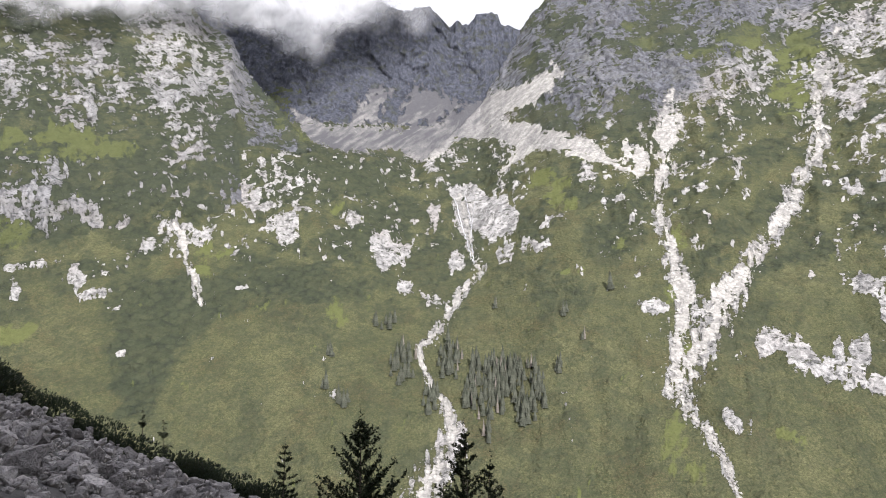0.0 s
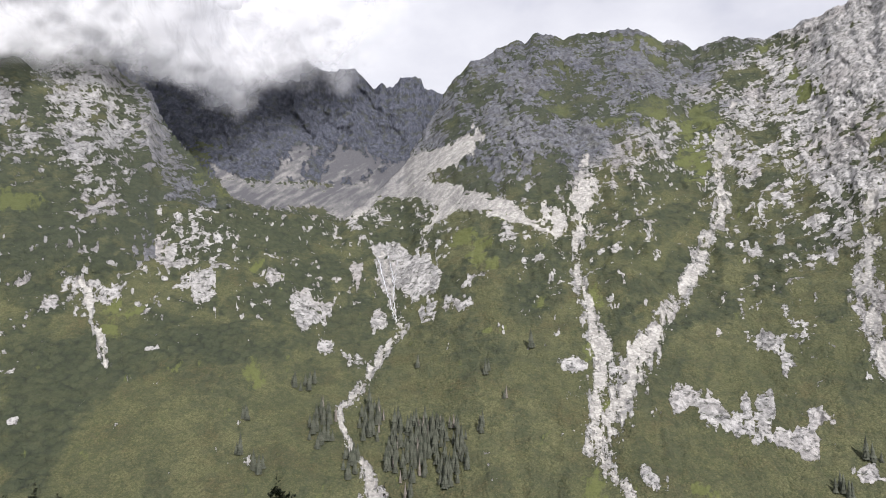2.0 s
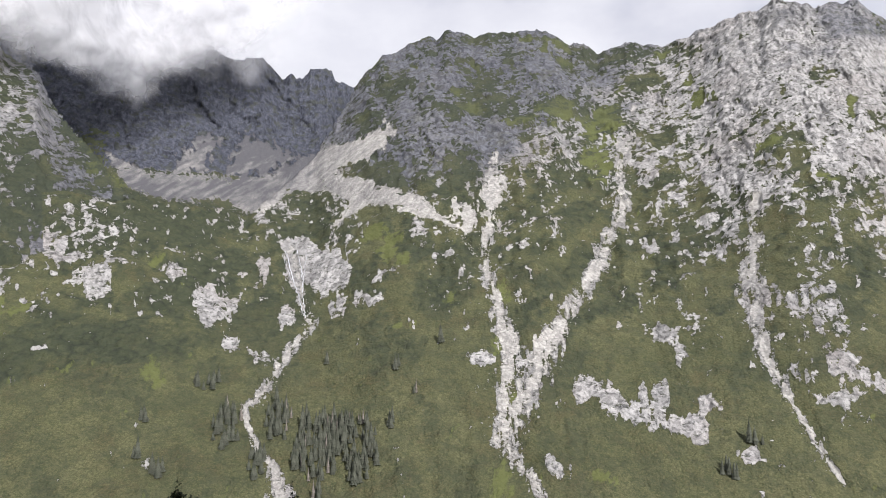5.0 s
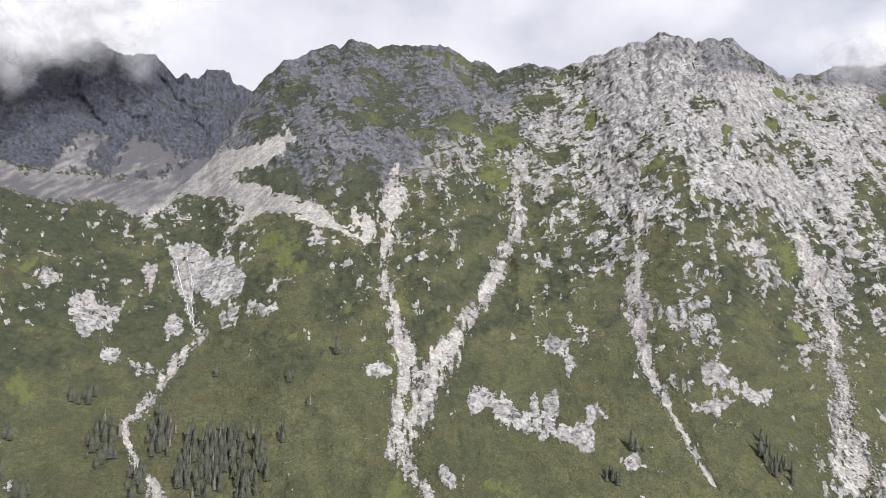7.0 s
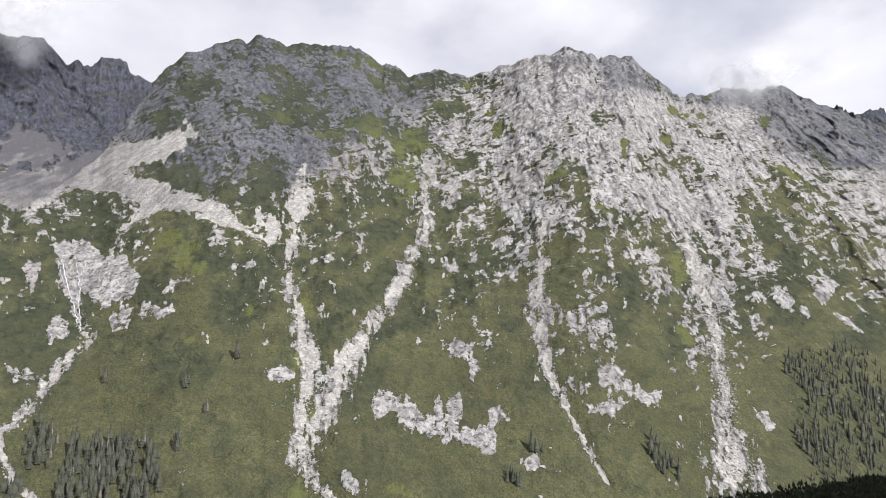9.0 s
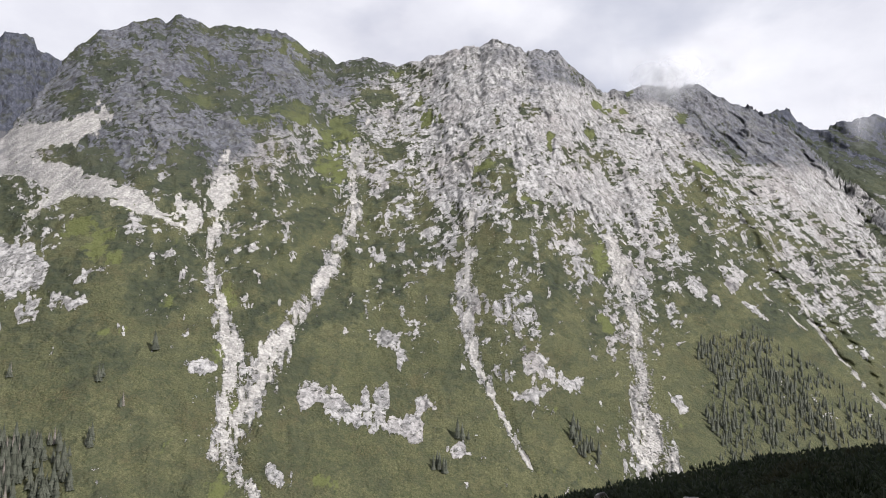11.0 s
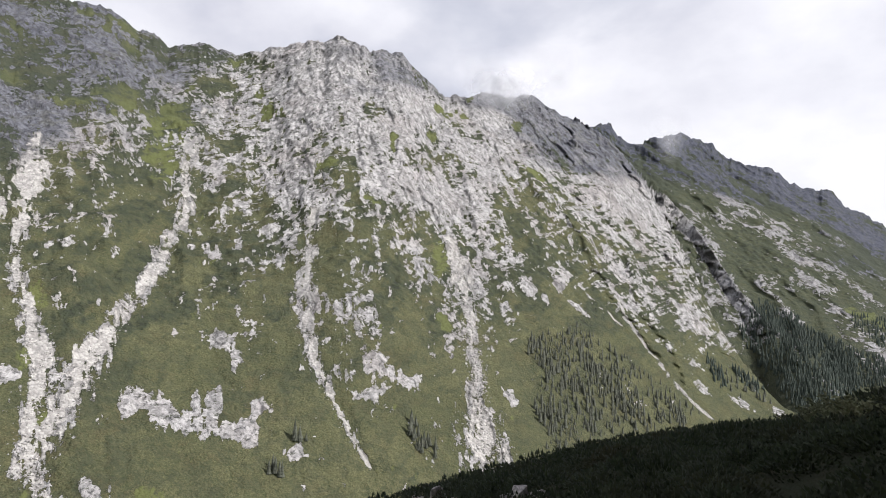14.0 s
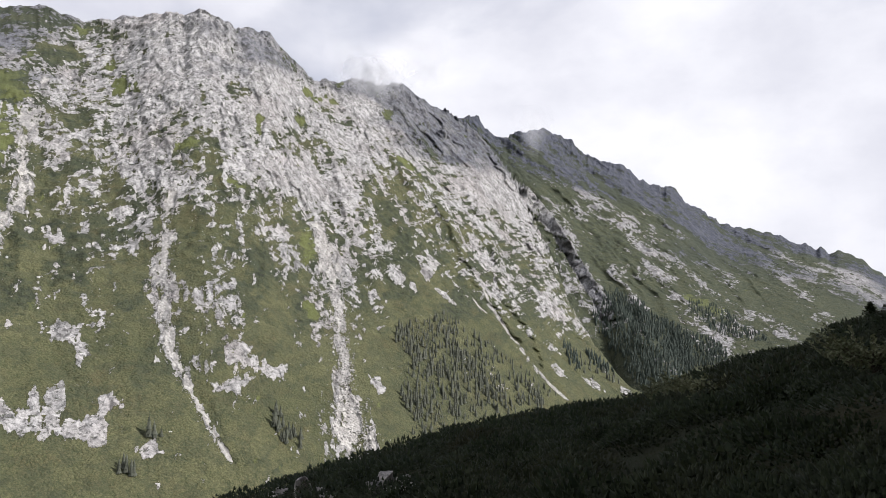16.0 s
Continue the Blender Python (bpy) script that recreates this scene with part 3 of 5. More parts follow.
    pine = np.maximum(pine, 0.95 * (form == 3) * step(0.40, 0.55, 0.5 + wob + ledge))
    pine = np.maximum(pine, 0.55 * (form >= 5))
    return np.where(near, 0, rock), np.where(near, talus, np.clip(stones, 0, 1)), np.where(near, 0, meadow), np.where(near, 0, cut), body, np.where(near, 0, pine)


# cliffs that face up the valley: (bearing, height angle) down each edge, how far they stand out, and the degrees over which that fades
CLIFFS = [([(60.1, 7.8), (62.0, 4.7), (63.8, 1.4), (65.7, -1.5), (67.3, -3.8)], 34, 1.3), ([(65.2, 3.6), (65.5, 1.4), (66.6, -0.8), (68.2, -3.3), (69.3, -5.6)], 46, 1.0),
          ([(67.6, 5.8), (68.3, 2.8), (69.4, -0.1), (71.4, -2.2), (73.4, -4.2)], 40, 1.2), ([(42.4, 15.8), (42.7, 14.2), (43.0, 12.7)], 26, 1.0),
          ([(56.6, 11.6), (57.4, 9.8), (58.2, 8.2)], 22, 1.2), ([(62.6, 9.2), (63.4, 7.4), (64.2, 5.6)], 24, 0.9), ([(65.0, 8.2), (65.9, 6.4), (66.4, 4.6)], 26, 0.9),
          ([(22.6, 15.4), (23.2, 13.2), (23.6, 11.6)], 20, 1.2), ([(12.4, 14.6), (13.0, 13.0), (13.2, 11.4)], 22, 1.4), ([(47.4, 13.2), (47.8, 10.6), (48.3, 8.6)], 20, 1.0), ([(39.4, 12.6), (39.8, 11.0)], 14, 1.0),
          ([(51.6, 11.2), (52.4, 8.8), (52.6, 7.0)], 20, 1.2)]


def cliff_steps(az, el):
    total = np.zeros(az.shape)
    for down, far_out, fade in CLIFFS:
        k = np.array(down)[::-1]
        d = az - np.interp(el, k[:, 1], k[:, 0]) + 0.6 * (noise3(el * 0.9 + far_out, el * 0, el * 0, 57) - 0.5) + 0.4 * (noise3(el * 3.1, el * 0, el * 0, 58) - 0.5)
        total += 0.48 * far_out * step(-0.15, 0.42, d) * np.exp(-np.maximum(d, 0) / fade) * step(k[0, 1] - 0.9, k[0, 1] + 0.3, el) * step(k[-1, 1] + 0.9, k[-1, 1] - 0.3, el)
    return total


def saw(q):
    """Rises at once, then falls off to the next step."""
    f = q - np.floor(q)
    return np.minimum(f / 0.08, (1 - f) / 0.92) - 0.5


def build_land():
    az = np.repeat(bearings, ROWS)
    r = ranges()
    r[:, 0] = 0.03
    r = r.ravel()
    forms = land(az, r)
    form = forms.argmax(0)
    z = forms.max(0)
    s, c = np.sin(np.radians(az)), np.cos(np.radians(az))
    x, y = r * s, r * c
    el = np.degrees(np.arctan2(z, r))
    rock, stones, meadow, cut, body, pine = cover_fields(az, el, r, x, y, z, form)
    rk, st, md = step(0.42, 0.58, rock), step(0.42, 0.58, stones), step(0.45, 0.6, meadow)
    rk = rk * (1 - st)
    away = step(150, 420, r)
    rk, st, md = rk * away, st * away, md * away
    u = np.radians(az) * 1200
    lean = u + slant(az) * z
    high = step(-40, 250, z)
    main = form == 2
    # broad ribs and hollows, cliffs, crags, and the tufted crowns of the dwarf pine
    out = away * (12 + 14 * high) * (fbm(lean / 90, z / 300, r / 700, 3, 61) - 0.5)
    out += away * (7 + 10 * high) * (ridge(lean / 60, z / 210, r / 300, 3, 65) - 0.6) * (1 - 0.8 * st)
    out += main * cliff_steps(az, el)
    crag = away * body * (1 - 0.85 * st) * (0.3 + 0.7 * step(0.25, 0.6, rock))
    bend = 0.8 * (fbm(u / 50, z / 40, r / 90, 3, 74) - 0.5)
    some = step(0.42, 0.6, noise3(u / 60, z / 70, r / 300, 78))
    out += crag * ((4.5 + 9 * step(57, 62, az)) * some * saw(lean / 60 + 2.2 * bend) + 3 * (1 - some) * saw((lean - 0.25 * z) / 23 + 2.4 * bend))
    out += crag * (2.8 * facets(lean / 30 + bend, z / 60, 71) + 2.2 * facets(lean / 11, (z + 0.4 * u) / 18, 73))
    out += np.maximum(crag, 0.35 * rk) * rk * 1.6 * facets((lean - 0.5 * z) / 5.5, z / 9, 75) + 1.0 * rk
    out += (form == 4) * step(10.4, 12.5, el) * (1 - st) * (5 * facets(lean / 55 + bend, z / 260, 81) + 2 * facets(lean / 20, z / 70, 82))
    out -= away * 5 * cut
    out += (form == 6) * 44 * (ridge((u + 0.42 * z) / 44 + 0.5 * (fbm(x / 120, y / 120, z / 90, 2, 43) - 0.5), z / 240, r / 900, 3, 41) - 0.6)
    out += (form == 5) * 14 * facets((u - 0.3 * z) / 26, z / 50, 83)
    out *= np.clip(r / 1300, 1, 1.7)
    bush = np.abs(2 * fbm(x / 9, y / 9, z / 9, 3, 91, 0.6) - 1)
    mound = np.abs(2 * fbm(x / 44, y / 44, z / 44, 3, 89) - 1)
    up = (1 - body) * away * (1 - 0.9 * st) * (5 + 13 * step(-60, 80, z)) * (mound - 0.25)
    up += (1 - st) * (1 - 0.6 * md) * (1 - rk) * away * ((1.8 + 3.4 * pine * (1 - 0.4 * body)) * bush - 0.8)
    up += rk * 1.0 * (fbm(x / 6, y / 6, z / 5, 2, 95) - 0.5)
    up += st * (1.8 * (fbm(x / 5, y / 5, z / 5, 2, 97) - 0.5) - 1.0)
    up += (1 - away) * 0.35 * (fbm(x / 5, y / 5, z / 5, 3, 99) - 0.5) * step(2, 8, r)
    rr = r - out
    z = z + up
    x, y = rr * s, rr * c
    blotch = fbm(u / 210, z / 160, r / 500, 3, 101) - 0.5
    # Cloud shade on headwall, spur and far ridge goes into the dark channel.
    dark = np.select([form == 4, form == 3, form == 5, form == 6], [np.where(el < 10.4, 0.5, 1.0), 0.32 + 0.65 * step(-21, -15, az) + 1.0 * blotch, np.clip(0.35 + 1.5 * blotch, 0, 1), np.clip(0.3 + 0.7 * step(-330, -150, z - far_crest(az) * tilt(far_even(az)) + 600 * blotch), 0, 1)], 0.0)
    # Cloud shade over the wall's west flank and crest, put into its colour.
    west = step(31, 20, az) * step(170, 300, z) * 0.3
    crest = 0.74 * step(-1.6, 1.2, el - shade_line(az) + 9 * blotch + 3 * (fbm(u / 30, z / 30, r / 90, 3, 105) - 0.5))
    dark = np.where(main, np.clip(np.maximum(west, crest) + 0.5 * blotch, 0, 0.97), dark)
    # Stones of the cloud-shaded basin and fans: the shade is put into their colour.
    dark = np.where(st > 0.5, np.where(form == 4, np.where(el > 10.6, 1.0, 0.95), 0.8 * step(8.5, 1, az) * step(7, 9, el)) + 1.3 * blotch + 1.3 * (fbm((u - 0.9 * z) / 5, (z + 0.5 * u) / 24, r / 80, 4, 103) - 0.5), dark)
    dark = np.where(form == 0, 0.6, dark)
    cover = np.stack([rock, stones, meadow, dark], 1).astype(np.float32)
    pts = np.stack([x, y, z], 1)
    n_az = len(bearings)
    a = (np.arange(n_az)[:, None] * ROWS + np.arange(ROWS - 1)[None]).ravel()
    b = (((np.arange(n_az) + 1) % n_az)[:, None] * ROWS + np.arange(ROWS - 1)[None]).ravel()
    quads = np.stack([a, b, b + 1, a + 1], 1)[:, ::-1]
    return pts, quads, form[a], cover, pine.astype(np.float32)


LAND_PTS, LAND_QUADS, LAND_OWNER, LAND_COVER, LAND_PINE = build_land()


def ground(x, y):
    """Height of the finished ground at a place on the map."""
    az, r = math.degrees(math.atan2(x, y)), math.hypot(x, y)
    i = int(np.argmin(np.abs(bearings - az))) * ROWS
    col = LAND_PTS[i:i + ROWS]
    return float(np.interp(r, np.maximum.accumulate(np.hypot(col[:, 0], col[:, 1])), col[:, 2]))


def sheet(name, which, material):
    quads = LAND_QUADS[np.isin(LAND_OWNER, which)]
    used, index = np.unique(quads, return_inverse=True)
    index = index.reshape(-1)
    me = bpy.data.meshes.new(name)
    me.vertices.add(len(used))
    me.vertices.foreach_set("co", LAND_PTS[used].astype(np.float32).ravel())
    me.loops.add(len(index))
    me.loops.foreach_set("vertex_index", index.astype(np.int32))
    me.polygons.add(len(quads))
    me.polygons.foreach_set("loop_start", np.arange(0, len(index), 4, dtype=np.int32))
    me.polygons.foreach_set("loop_total", np.full(len(quads), 4, dtype=np.int32))
    me.update(calc_edges=True)
    me.polygons.foreach_set("use_smooth", np.ones(len(quads), dtype=bool))
    cover = me.attributes.new("cover", "FLOAT_COLOR", "POINT")
    cover.data.foreach_set("color", LAND_COVER[used].ravel())
    me.attributes.new("pine", "FLOAT", "POINT").data.foreach_set("value", LAND_PINE[used])
    me.materials.append(material)
    return new(name, me)


# ---- materials ----
def principled(n, color, rough, bump=None, spec=0.3):
    ins = {"Base Color": color, "Roughness": rough, "Specular IOR Level": spec}
    if bump is not None:
        ins["Normal"] = bump
    return n("OutputMaterial", {0: n("BsdfPrincipled", ins).outputs[0]})


def mountain_material():
    mat = bpy.data.materials.new("mountain_cover")
    mat.use_nodes = True
    n = graph(mat.node_tree)
    geo = n("NewGeometry")
    pos = geo.outputs["Position"]
    at = n("Attribute", attribute_name="cover")
    rgb = n("SeparateColor", {0: at.outputs["Color"]})
    rock_f, stone_f, mead_f = rgb.outputs
    dark = at.outputs["Alpha"]
    dense = n("Attribute", attribute_name="pine").outputs["Fac"]

    def noise_at(scale, detail=4.0, rough=0.55, vec=pos, twist=0.0):
        return n("TexNoise", {"Vector": vec, "Scale": scale, "Detail": detail, "Roughness": rough, "Distortion": twist}).outputs[0]

    def off(v, amount):
        """A random colour about 0, as a vector."""
        return n("VectorMath", {0: n("VectorMath", {0: v, 1: (0.5, 0.5, 0.5)}, operation="SUBTRACT").outputs[0], 3: amount}, operation="SCALE").outputs[0]

    def add(a, b):
        return n("VectorMath", {0: a, 1: b}, operation="ADD").outputs[0]
    wide, mid, fine, grain = noise_at(0.011), noise_at(0.05), noise_at(0.22, 5.0, 0.65), noise_at(0.8, 3.0, 0.7)
    tall = n("Mapping", {"Vector": pos, "Rotation": (0.0, radians(14), 0.0), "Scale": (1, 1, 0.30)}).outputs[0]
    streak = noise_at(0.13, 6.0, 0.68, tall, 0.2)
    # jointed granite: angular faces at three sizes
    bent = add(tall, off(n("TexNoise", {"Vector": pos, "Scale": 0.06, "Detail": 3.0}).outputs[1], 7.0))
    big, small, tiny = [n("TexVoronoi", {"Vector": bent, "Scale": q}).outputs["Color"] for q in (0.052, 0.13, 0.36)]
    gap_b = n("TexVoronoi", {"Vector": bent, "Scale": 0.052}, feature="DISTANCE_TO_EDGE").outputs[0]
    tone_b, tone_s, tone_t = [n("SeparateColor", {0: v}).outputs[0] for v in (big, small, tiny)]
    tone = calc(n, "MULTIPLY_ADD", tone_s, 0.5, calc(n, "MULTIPLY_ADD", tone_t, 0.3, calc(n, "MULTIPLY", tone_b, 0.2)))
    edge = calc(n, "MULTIPLY_ADD", calc(n, "SUBTRACT", streak, 0.5), 0.55, calc(n, "MULTIPLY", calc(n, "SUBTRACT", tone, 0.5), 0.42))
    edge = calc(n, "ADD", edge, calc(n, "MULTIPLY", calc(n, "SUBTRACT", grain, 0.5), 0.22))

    def mask(field, width=0.03):
        return n("MapRange", {0: calc(n, "ADD", field, edge), 1: 0.5 - width, 2: 0.5 + width}, smooth=True).outputs[0]
    is_rock, is_stone = mask(rock_f), mask(stone_f)
    is_mead = calc(n, "MULTIPLY", mask(mead_f, 0.2), calc(n, "MULTIPLY_ADD", dark, -0.5, 0.75))
    # dwarf pine and alpine grass, in tufts
    shift = off(n("TexNoise", {"Vector": pos, "Scale": 0.25, "Detail": 2.0}).outputs[1], 3.0)
    tuft = n("TexVoronoi", {"Vector": add(pos, shift), "Scale": 0.42}).outputs
    hummock = n("TexVoronoi", {"Vector": add(pos, shift), "Scale": 0.13}).outputs
    flat = n("Mapping", {"Vector": pos, "Scale": (1, 1, 1.6)}).outputs[0]
    clump = calc(n, "MULTIPLY_ADD", n("MapRange", {0: noise_at(0.045, 6.0, 0.66, flat, 0.2), 1: 0.46, 2: 0.56}, smooth=True).outputs[0], 0.38, calc(n, "MULTIPLY", dense, 1.0), clamp=True)
    lawn = blend(n, ramp(n, wide, (0.38, 0.0), (0.62, 1.0)), (0.120, 0.118, 0.062), (0.162, 0.154, 0.081))
    lawn = blend(n, ramp(n, noise_at(0.021, 6.0, 0.65, flat), (0.50, 0.0), (0.64, 0.65)), lawn, (0.108, 0.083, 0.047))
    lawn = blend(n, calc(n, "MULTIPLY", tuft["Color"], 0.5), lawn, (0.062, 0.074, 0.033))
    # Gaps between tufts darken: their shade is put into the colour.
    lawn = blend(n, ramp(n, tuft["Distance"], (0.50, 0.0), (0.90, 0.45)), lawn, (0.048, 0.058, 0.030))
    lawn = blend(n, ramp(n, fine, (0.38, 0.5), (0.54, 0.0)), lawn, (0.058, 0.070, 0.034))
    lawn = blend(n, ramp(n, grain, (0.38, 0.6), (0.53, 0.0)), lawn, (0.050, 0.060, 0.030))
    lawn = blend(n, ramp(n, grain, (0.55, 0.0), (0.68, 0.5)), lawn, (0.19, 0.185, 0.095))
    bushes = blend(n, hummock["Color"], (0.046, 0.054, 0.036), (0.074, 0.082, 0.050))
    bushes = blend(n, calc(n, "MULTIPLY", tuft["Color"], 0.4), bushes, (0.058, 0.068, 0.035))
    # Hollows between hummocks, with shade put into the colour likewise.
    bushes = blend(n, ramp(n, hummock["Distance"], (0.45, 0.0), (0.9, 0.75)), bushes, (0.030, 0.036, 0.027))
    bushes = blend(n, ramp(n, fine, (0.36, 0.5), (0.5, 0.0)), bushes, (0.036, 0.046, 0.028))
    pine = blend(n, clump, lawn, bushes)
    grass = blend(n, fine, (0.095, 0.112, 0.038), (0.17, 0.182, 0.066))
    # Greens of the shaded zones, with cloud shade put into the colour.
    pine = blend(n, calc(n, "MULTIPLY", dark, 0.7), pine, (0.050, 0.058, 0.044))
    green = blend(n, is_mead, pine, grass)
    # granite: pale where fresh, stained along the fall line, darker in joints, and where cloud shade is put into
    # lichened rock
    stone = blend(n, ramp(n, tone, (0.25, 0.0), (0.75, 1.0)), (0.30, 0.292, 0.280), (0.475, 0.462, 0.443))
    stone = blend(n, ramp(n, wide, (0.50, 0.0), (0.66, 0.4)), stone, (0.33, 0.29, 0.268))
    stone = blend(n, ramp(n, streak, (0.36, 0.6), (0.50, 0.0)), stone, (0.175, 0.17, 0.162))
    stone = blend(n, ramp(n, streak, (0.60, 0.0), (0.74, 0.6)), stone, (0.47, 0.455, 0.425))
    stone = blend(n, ramp(n, gap_b, (0.0, 0.25), (0.03, 0.0)), stone, (0.085, 0.09, 0.07))
    slim = n("Mapping", {"Vector": pos, "Rotation": (0.0, radians(10), 0.0), "Scale": (1, 1, 0.16)}).outputs[0]
    slot = noise_at(0.20, 4.0, 0.7, slim)
    stone = blend(n, ramp(n, slot, (0.36, 0.8), (0.44, 0.0)), stone, (0.10, 0.10, 0.095))
    stone = blend(n, ramp(n, grain, (0.36, 0.45), (0.50, 0.0)), stone, (0.15, 0.147, 0.14))
    stone = blend(n, ramp(n, grain, (0.58, 0.0), (0.68, 0.5)), stone, (0.52, 0.505, 0.48))
    shelf = noise_at(0.11, 5.0, 0.7, n("Mapping", {"Vector": pos, "Rotation": (0.0, radians(-12), 0.0), "Scale": (1, 1, 3.2)}).outputs[0])
    stone = blend(n, ramp(n, shelf, (0.585, 0.0), (0.62, 0.85)), stone, blend(n, fine, (0.038, 0.046, 0.028), (0.082, 0.088, 0.048)))
    # Rock of the shaded zones: cloud shade and blue haze put into its colour.
    shaded_rock = blend(n, ramp(n, streak, (0.36, 0.0), (0.62, 1.0)), (0.053, 0.058, 0.075), (0.110, 0.117, 0.143))
    shaded_rock = blend(n, ramp(n, tone, (0.3, 0.5), (0.5, 0.0)), shaded_rock, (0.04, 0.043, 0.052))
    shaded_rock = blend(n, ramp(n, gap_b, (0.0, 0.6), (0.06, 0.0)), shaded_rock, (0.045, 0.047, 0.052))
    shaded_rock = blend(n, ramp(n, mid, (0.52, 0.0), (0.64, 0.55)), shaded_rock, (0.066, 0.070, 0.05))
    stone = blend(n, dark, stone, shaded_rock)
    chips = n("TexVoronoi", {"Vector": pos, "Scale": 0.34}).outputs
    gravel = blend(n, chips["Color"], (0.36, 0.345, 0.315), (0.55, 0.53, 0.485))
    gravel = blend(n, ramp(n, chips["Distance"], (0.55, 0.0), (0.9, 0.5)), gravel, (0.18, 0.175, 0.165))
    gravel = blend(n, ramp(n, fine, (0.36, 0.5), (0.47, 0.0)), gravel, (0.26, 0.25, 0.235))
    gravel = blend(n, ramp(n, streak, (0.40, 0.75), (0.54, 0.0)), gravel, (0.25, 0.238, 0.22))
    # Gravel with the basin's cloud shade put into its colour.
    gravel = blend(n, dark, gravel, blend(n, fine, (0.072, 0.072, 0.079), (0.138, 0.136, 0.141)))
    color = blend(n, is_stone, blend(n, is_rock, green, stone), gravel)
    # relief
    hard = calc(n, "MULTIPLY", is_rock, calc(n, "SUBTRACT", 1.0, is_stone))
    sharp = calc(n, "MULTIPLY", hard, calc(n, "MULTIPLY_ADD", dark, -0.2, 1.0))
    facet = add(add(off(big, 0.45), off(small, 0.60)), off(tiny, 0.55))
    facet = n("VectorMath", {0: facet, 3: sharp}, operation="SCALE").outputs[0]
    normal = n("VectorMath", {0: add(geo.outputs["Normal"], facet)}, operation="NORMALIZE").outputs[0]
    soft_h = calc(n, "MULTIPLY_ADD", calc(n, "ADD", fine, calc(n, "MULTIPLY", grain, 0.7)), 1.5, calc(n, "MULTIPLY_ADD", tuft["Distance"], -1.2, calc(n, "MULTIPLY", calc(n, "MULTIPLY", hummock["Distance"], clump), -1.6)))
    hard_h = calc(n, "MULTIPLY_ADD", streak, 1.4, calc(n, "MULTIPLY_ADD", grain, 0.4, calc(n, "MULTIPLY", n("MapRange", {0: slot, 1: 0.36, 2: 0.46}).outputs[0], 1.4)))
    loose_h = calc(n, "MULTIPLY_ADD", chips["Distance"], -1.2, fine)
    height = n("Mix", {0: is_rock, 2: soft_h, 3: hard_h}, data_type="FLOAT").outputs[0]
    height = n("Mix", {0: is_stone, 2: height, 3: loose_h}, data_type="FLOAT").outputs[0]
    bump = n("Bump", {"Strength": 0.9, "Distance": 1.0, "Height": height, "Normal": normal}).outputs[0]
    principled(n, color, 0.9, bump, 0.12)
    return mat


def turf_material():
    mat = bpy.data.materials.new("hillside_turf")
    mat.use_nodes = True
    n = graph(mat.node_tree)
    pos = n("NewGeometry").outputs["Position"]
    a = n("TexNoise", {"Vector": pos, "Scale": 0.4, "Detail": 5.0}).outputs[0]
    b = n("TexNoise", {"Vector": pos, "Scale": 6.0, "Detail": 4.0, "Roughness": 0.7}).outputs[0]
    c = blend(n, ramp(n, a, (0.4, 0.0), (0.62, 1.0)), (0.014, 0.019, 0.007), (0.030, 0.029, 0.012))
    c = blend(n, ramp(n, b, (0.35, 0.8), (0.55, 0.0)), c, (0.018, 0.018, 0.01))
    talus = n("SeparateColor", {0: n("Attribute", attribute_name="cover").outputs["Color"]}).outputs[1]
    c = blend(n, talus, c, blend(n, b, (0.06, 0.058, 0.055), (0.2, 0.19, 0.18)))
    principled(n, c, 0.95, n("Bump", {"Strength": 0.9, "Distance": 0.12, "Height": b}).outputs[0], 0.1)
    return mat


MOUNTAIN, TURF = mountain_material(), turf_material()
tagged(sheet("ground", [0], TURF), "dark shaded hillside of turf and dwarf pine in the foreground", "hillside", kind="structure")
tagged(sheet("valley_floor", [1], MOUNTAIN), "green valley floor below the steep mountain slopes", "valley", kind="structure")
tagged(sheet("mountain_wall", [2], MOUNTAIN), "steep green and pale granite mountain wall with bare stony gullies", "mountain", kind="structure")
tagged(sheet("mountain_spur", [3], MOUNTAIN), "craggy grey and green mountain spur reaching into the cloud", "mountain", kind="structure")
tagged(sheet("cirque_headwall", [4], MOUNTAIN), "rock headwall coloured dark blue-grey for its shade, above a pale stony hanging valley", "mountain", kind="structure")
tagged(sheet("side_spur", [5], MOUNTAIN), "shaded rocky side spur with cliffs and green slopes", "mountain", kind="structure")
tagged(sheet("far_ridge", [6], MOUNTAIN), "distant green and grey mountain ridge falling away down the valley", "mountain", kind="structure")


# ---- small builders ----
def soup(name, verts, faces, material, smooth=False):
    me = bpy.data.meshes.new(name)
    me.from_pydata([tuple(v) for v in verts], [], faces)
    if smooth:
        me.polygons.foreach_set("use_smooth", np.ones(len(me.polygons), dtype=bool))
    me.materials.append(material)
    return me


def part(name, me, parent, label=""):
    ob = new(name, me)
    ob.parent = parent
    return tagged(ob, label) if label else ob


def foliage_material(name, low, high, dry, gaps=0.6):
    mat = bpy.data.materials.new(name)
    mat.use_nodes = True
    n = graph(mat.node_tree)
    geo = n("NewGeometry")
    isle = geo.outputs["Random Per Island"]
    pos = geo.outputs["Position"]
    wide = n("TexNoise", {"Vector": pos, "Scale": 0.18, "Detail": 3.0}).outputs[0]
    c = blend(n, isle, low, high)
    c = blend(n, ramp(n, wide, (0.5, 0.0), (0.7, 0.6)), c, dry)
    fine = n("TexNoise", {"Vector": pos, "Scale": 3.0, "Detail": 3.0}).outputs[0]
    c = blend(n, ramp(n, fine, (0.35, gaps), (0.55, 0.0)), c, (0.012, 0.016, 0.008))
    principled(n, c, 0.75, None, 0.2)
    return mat


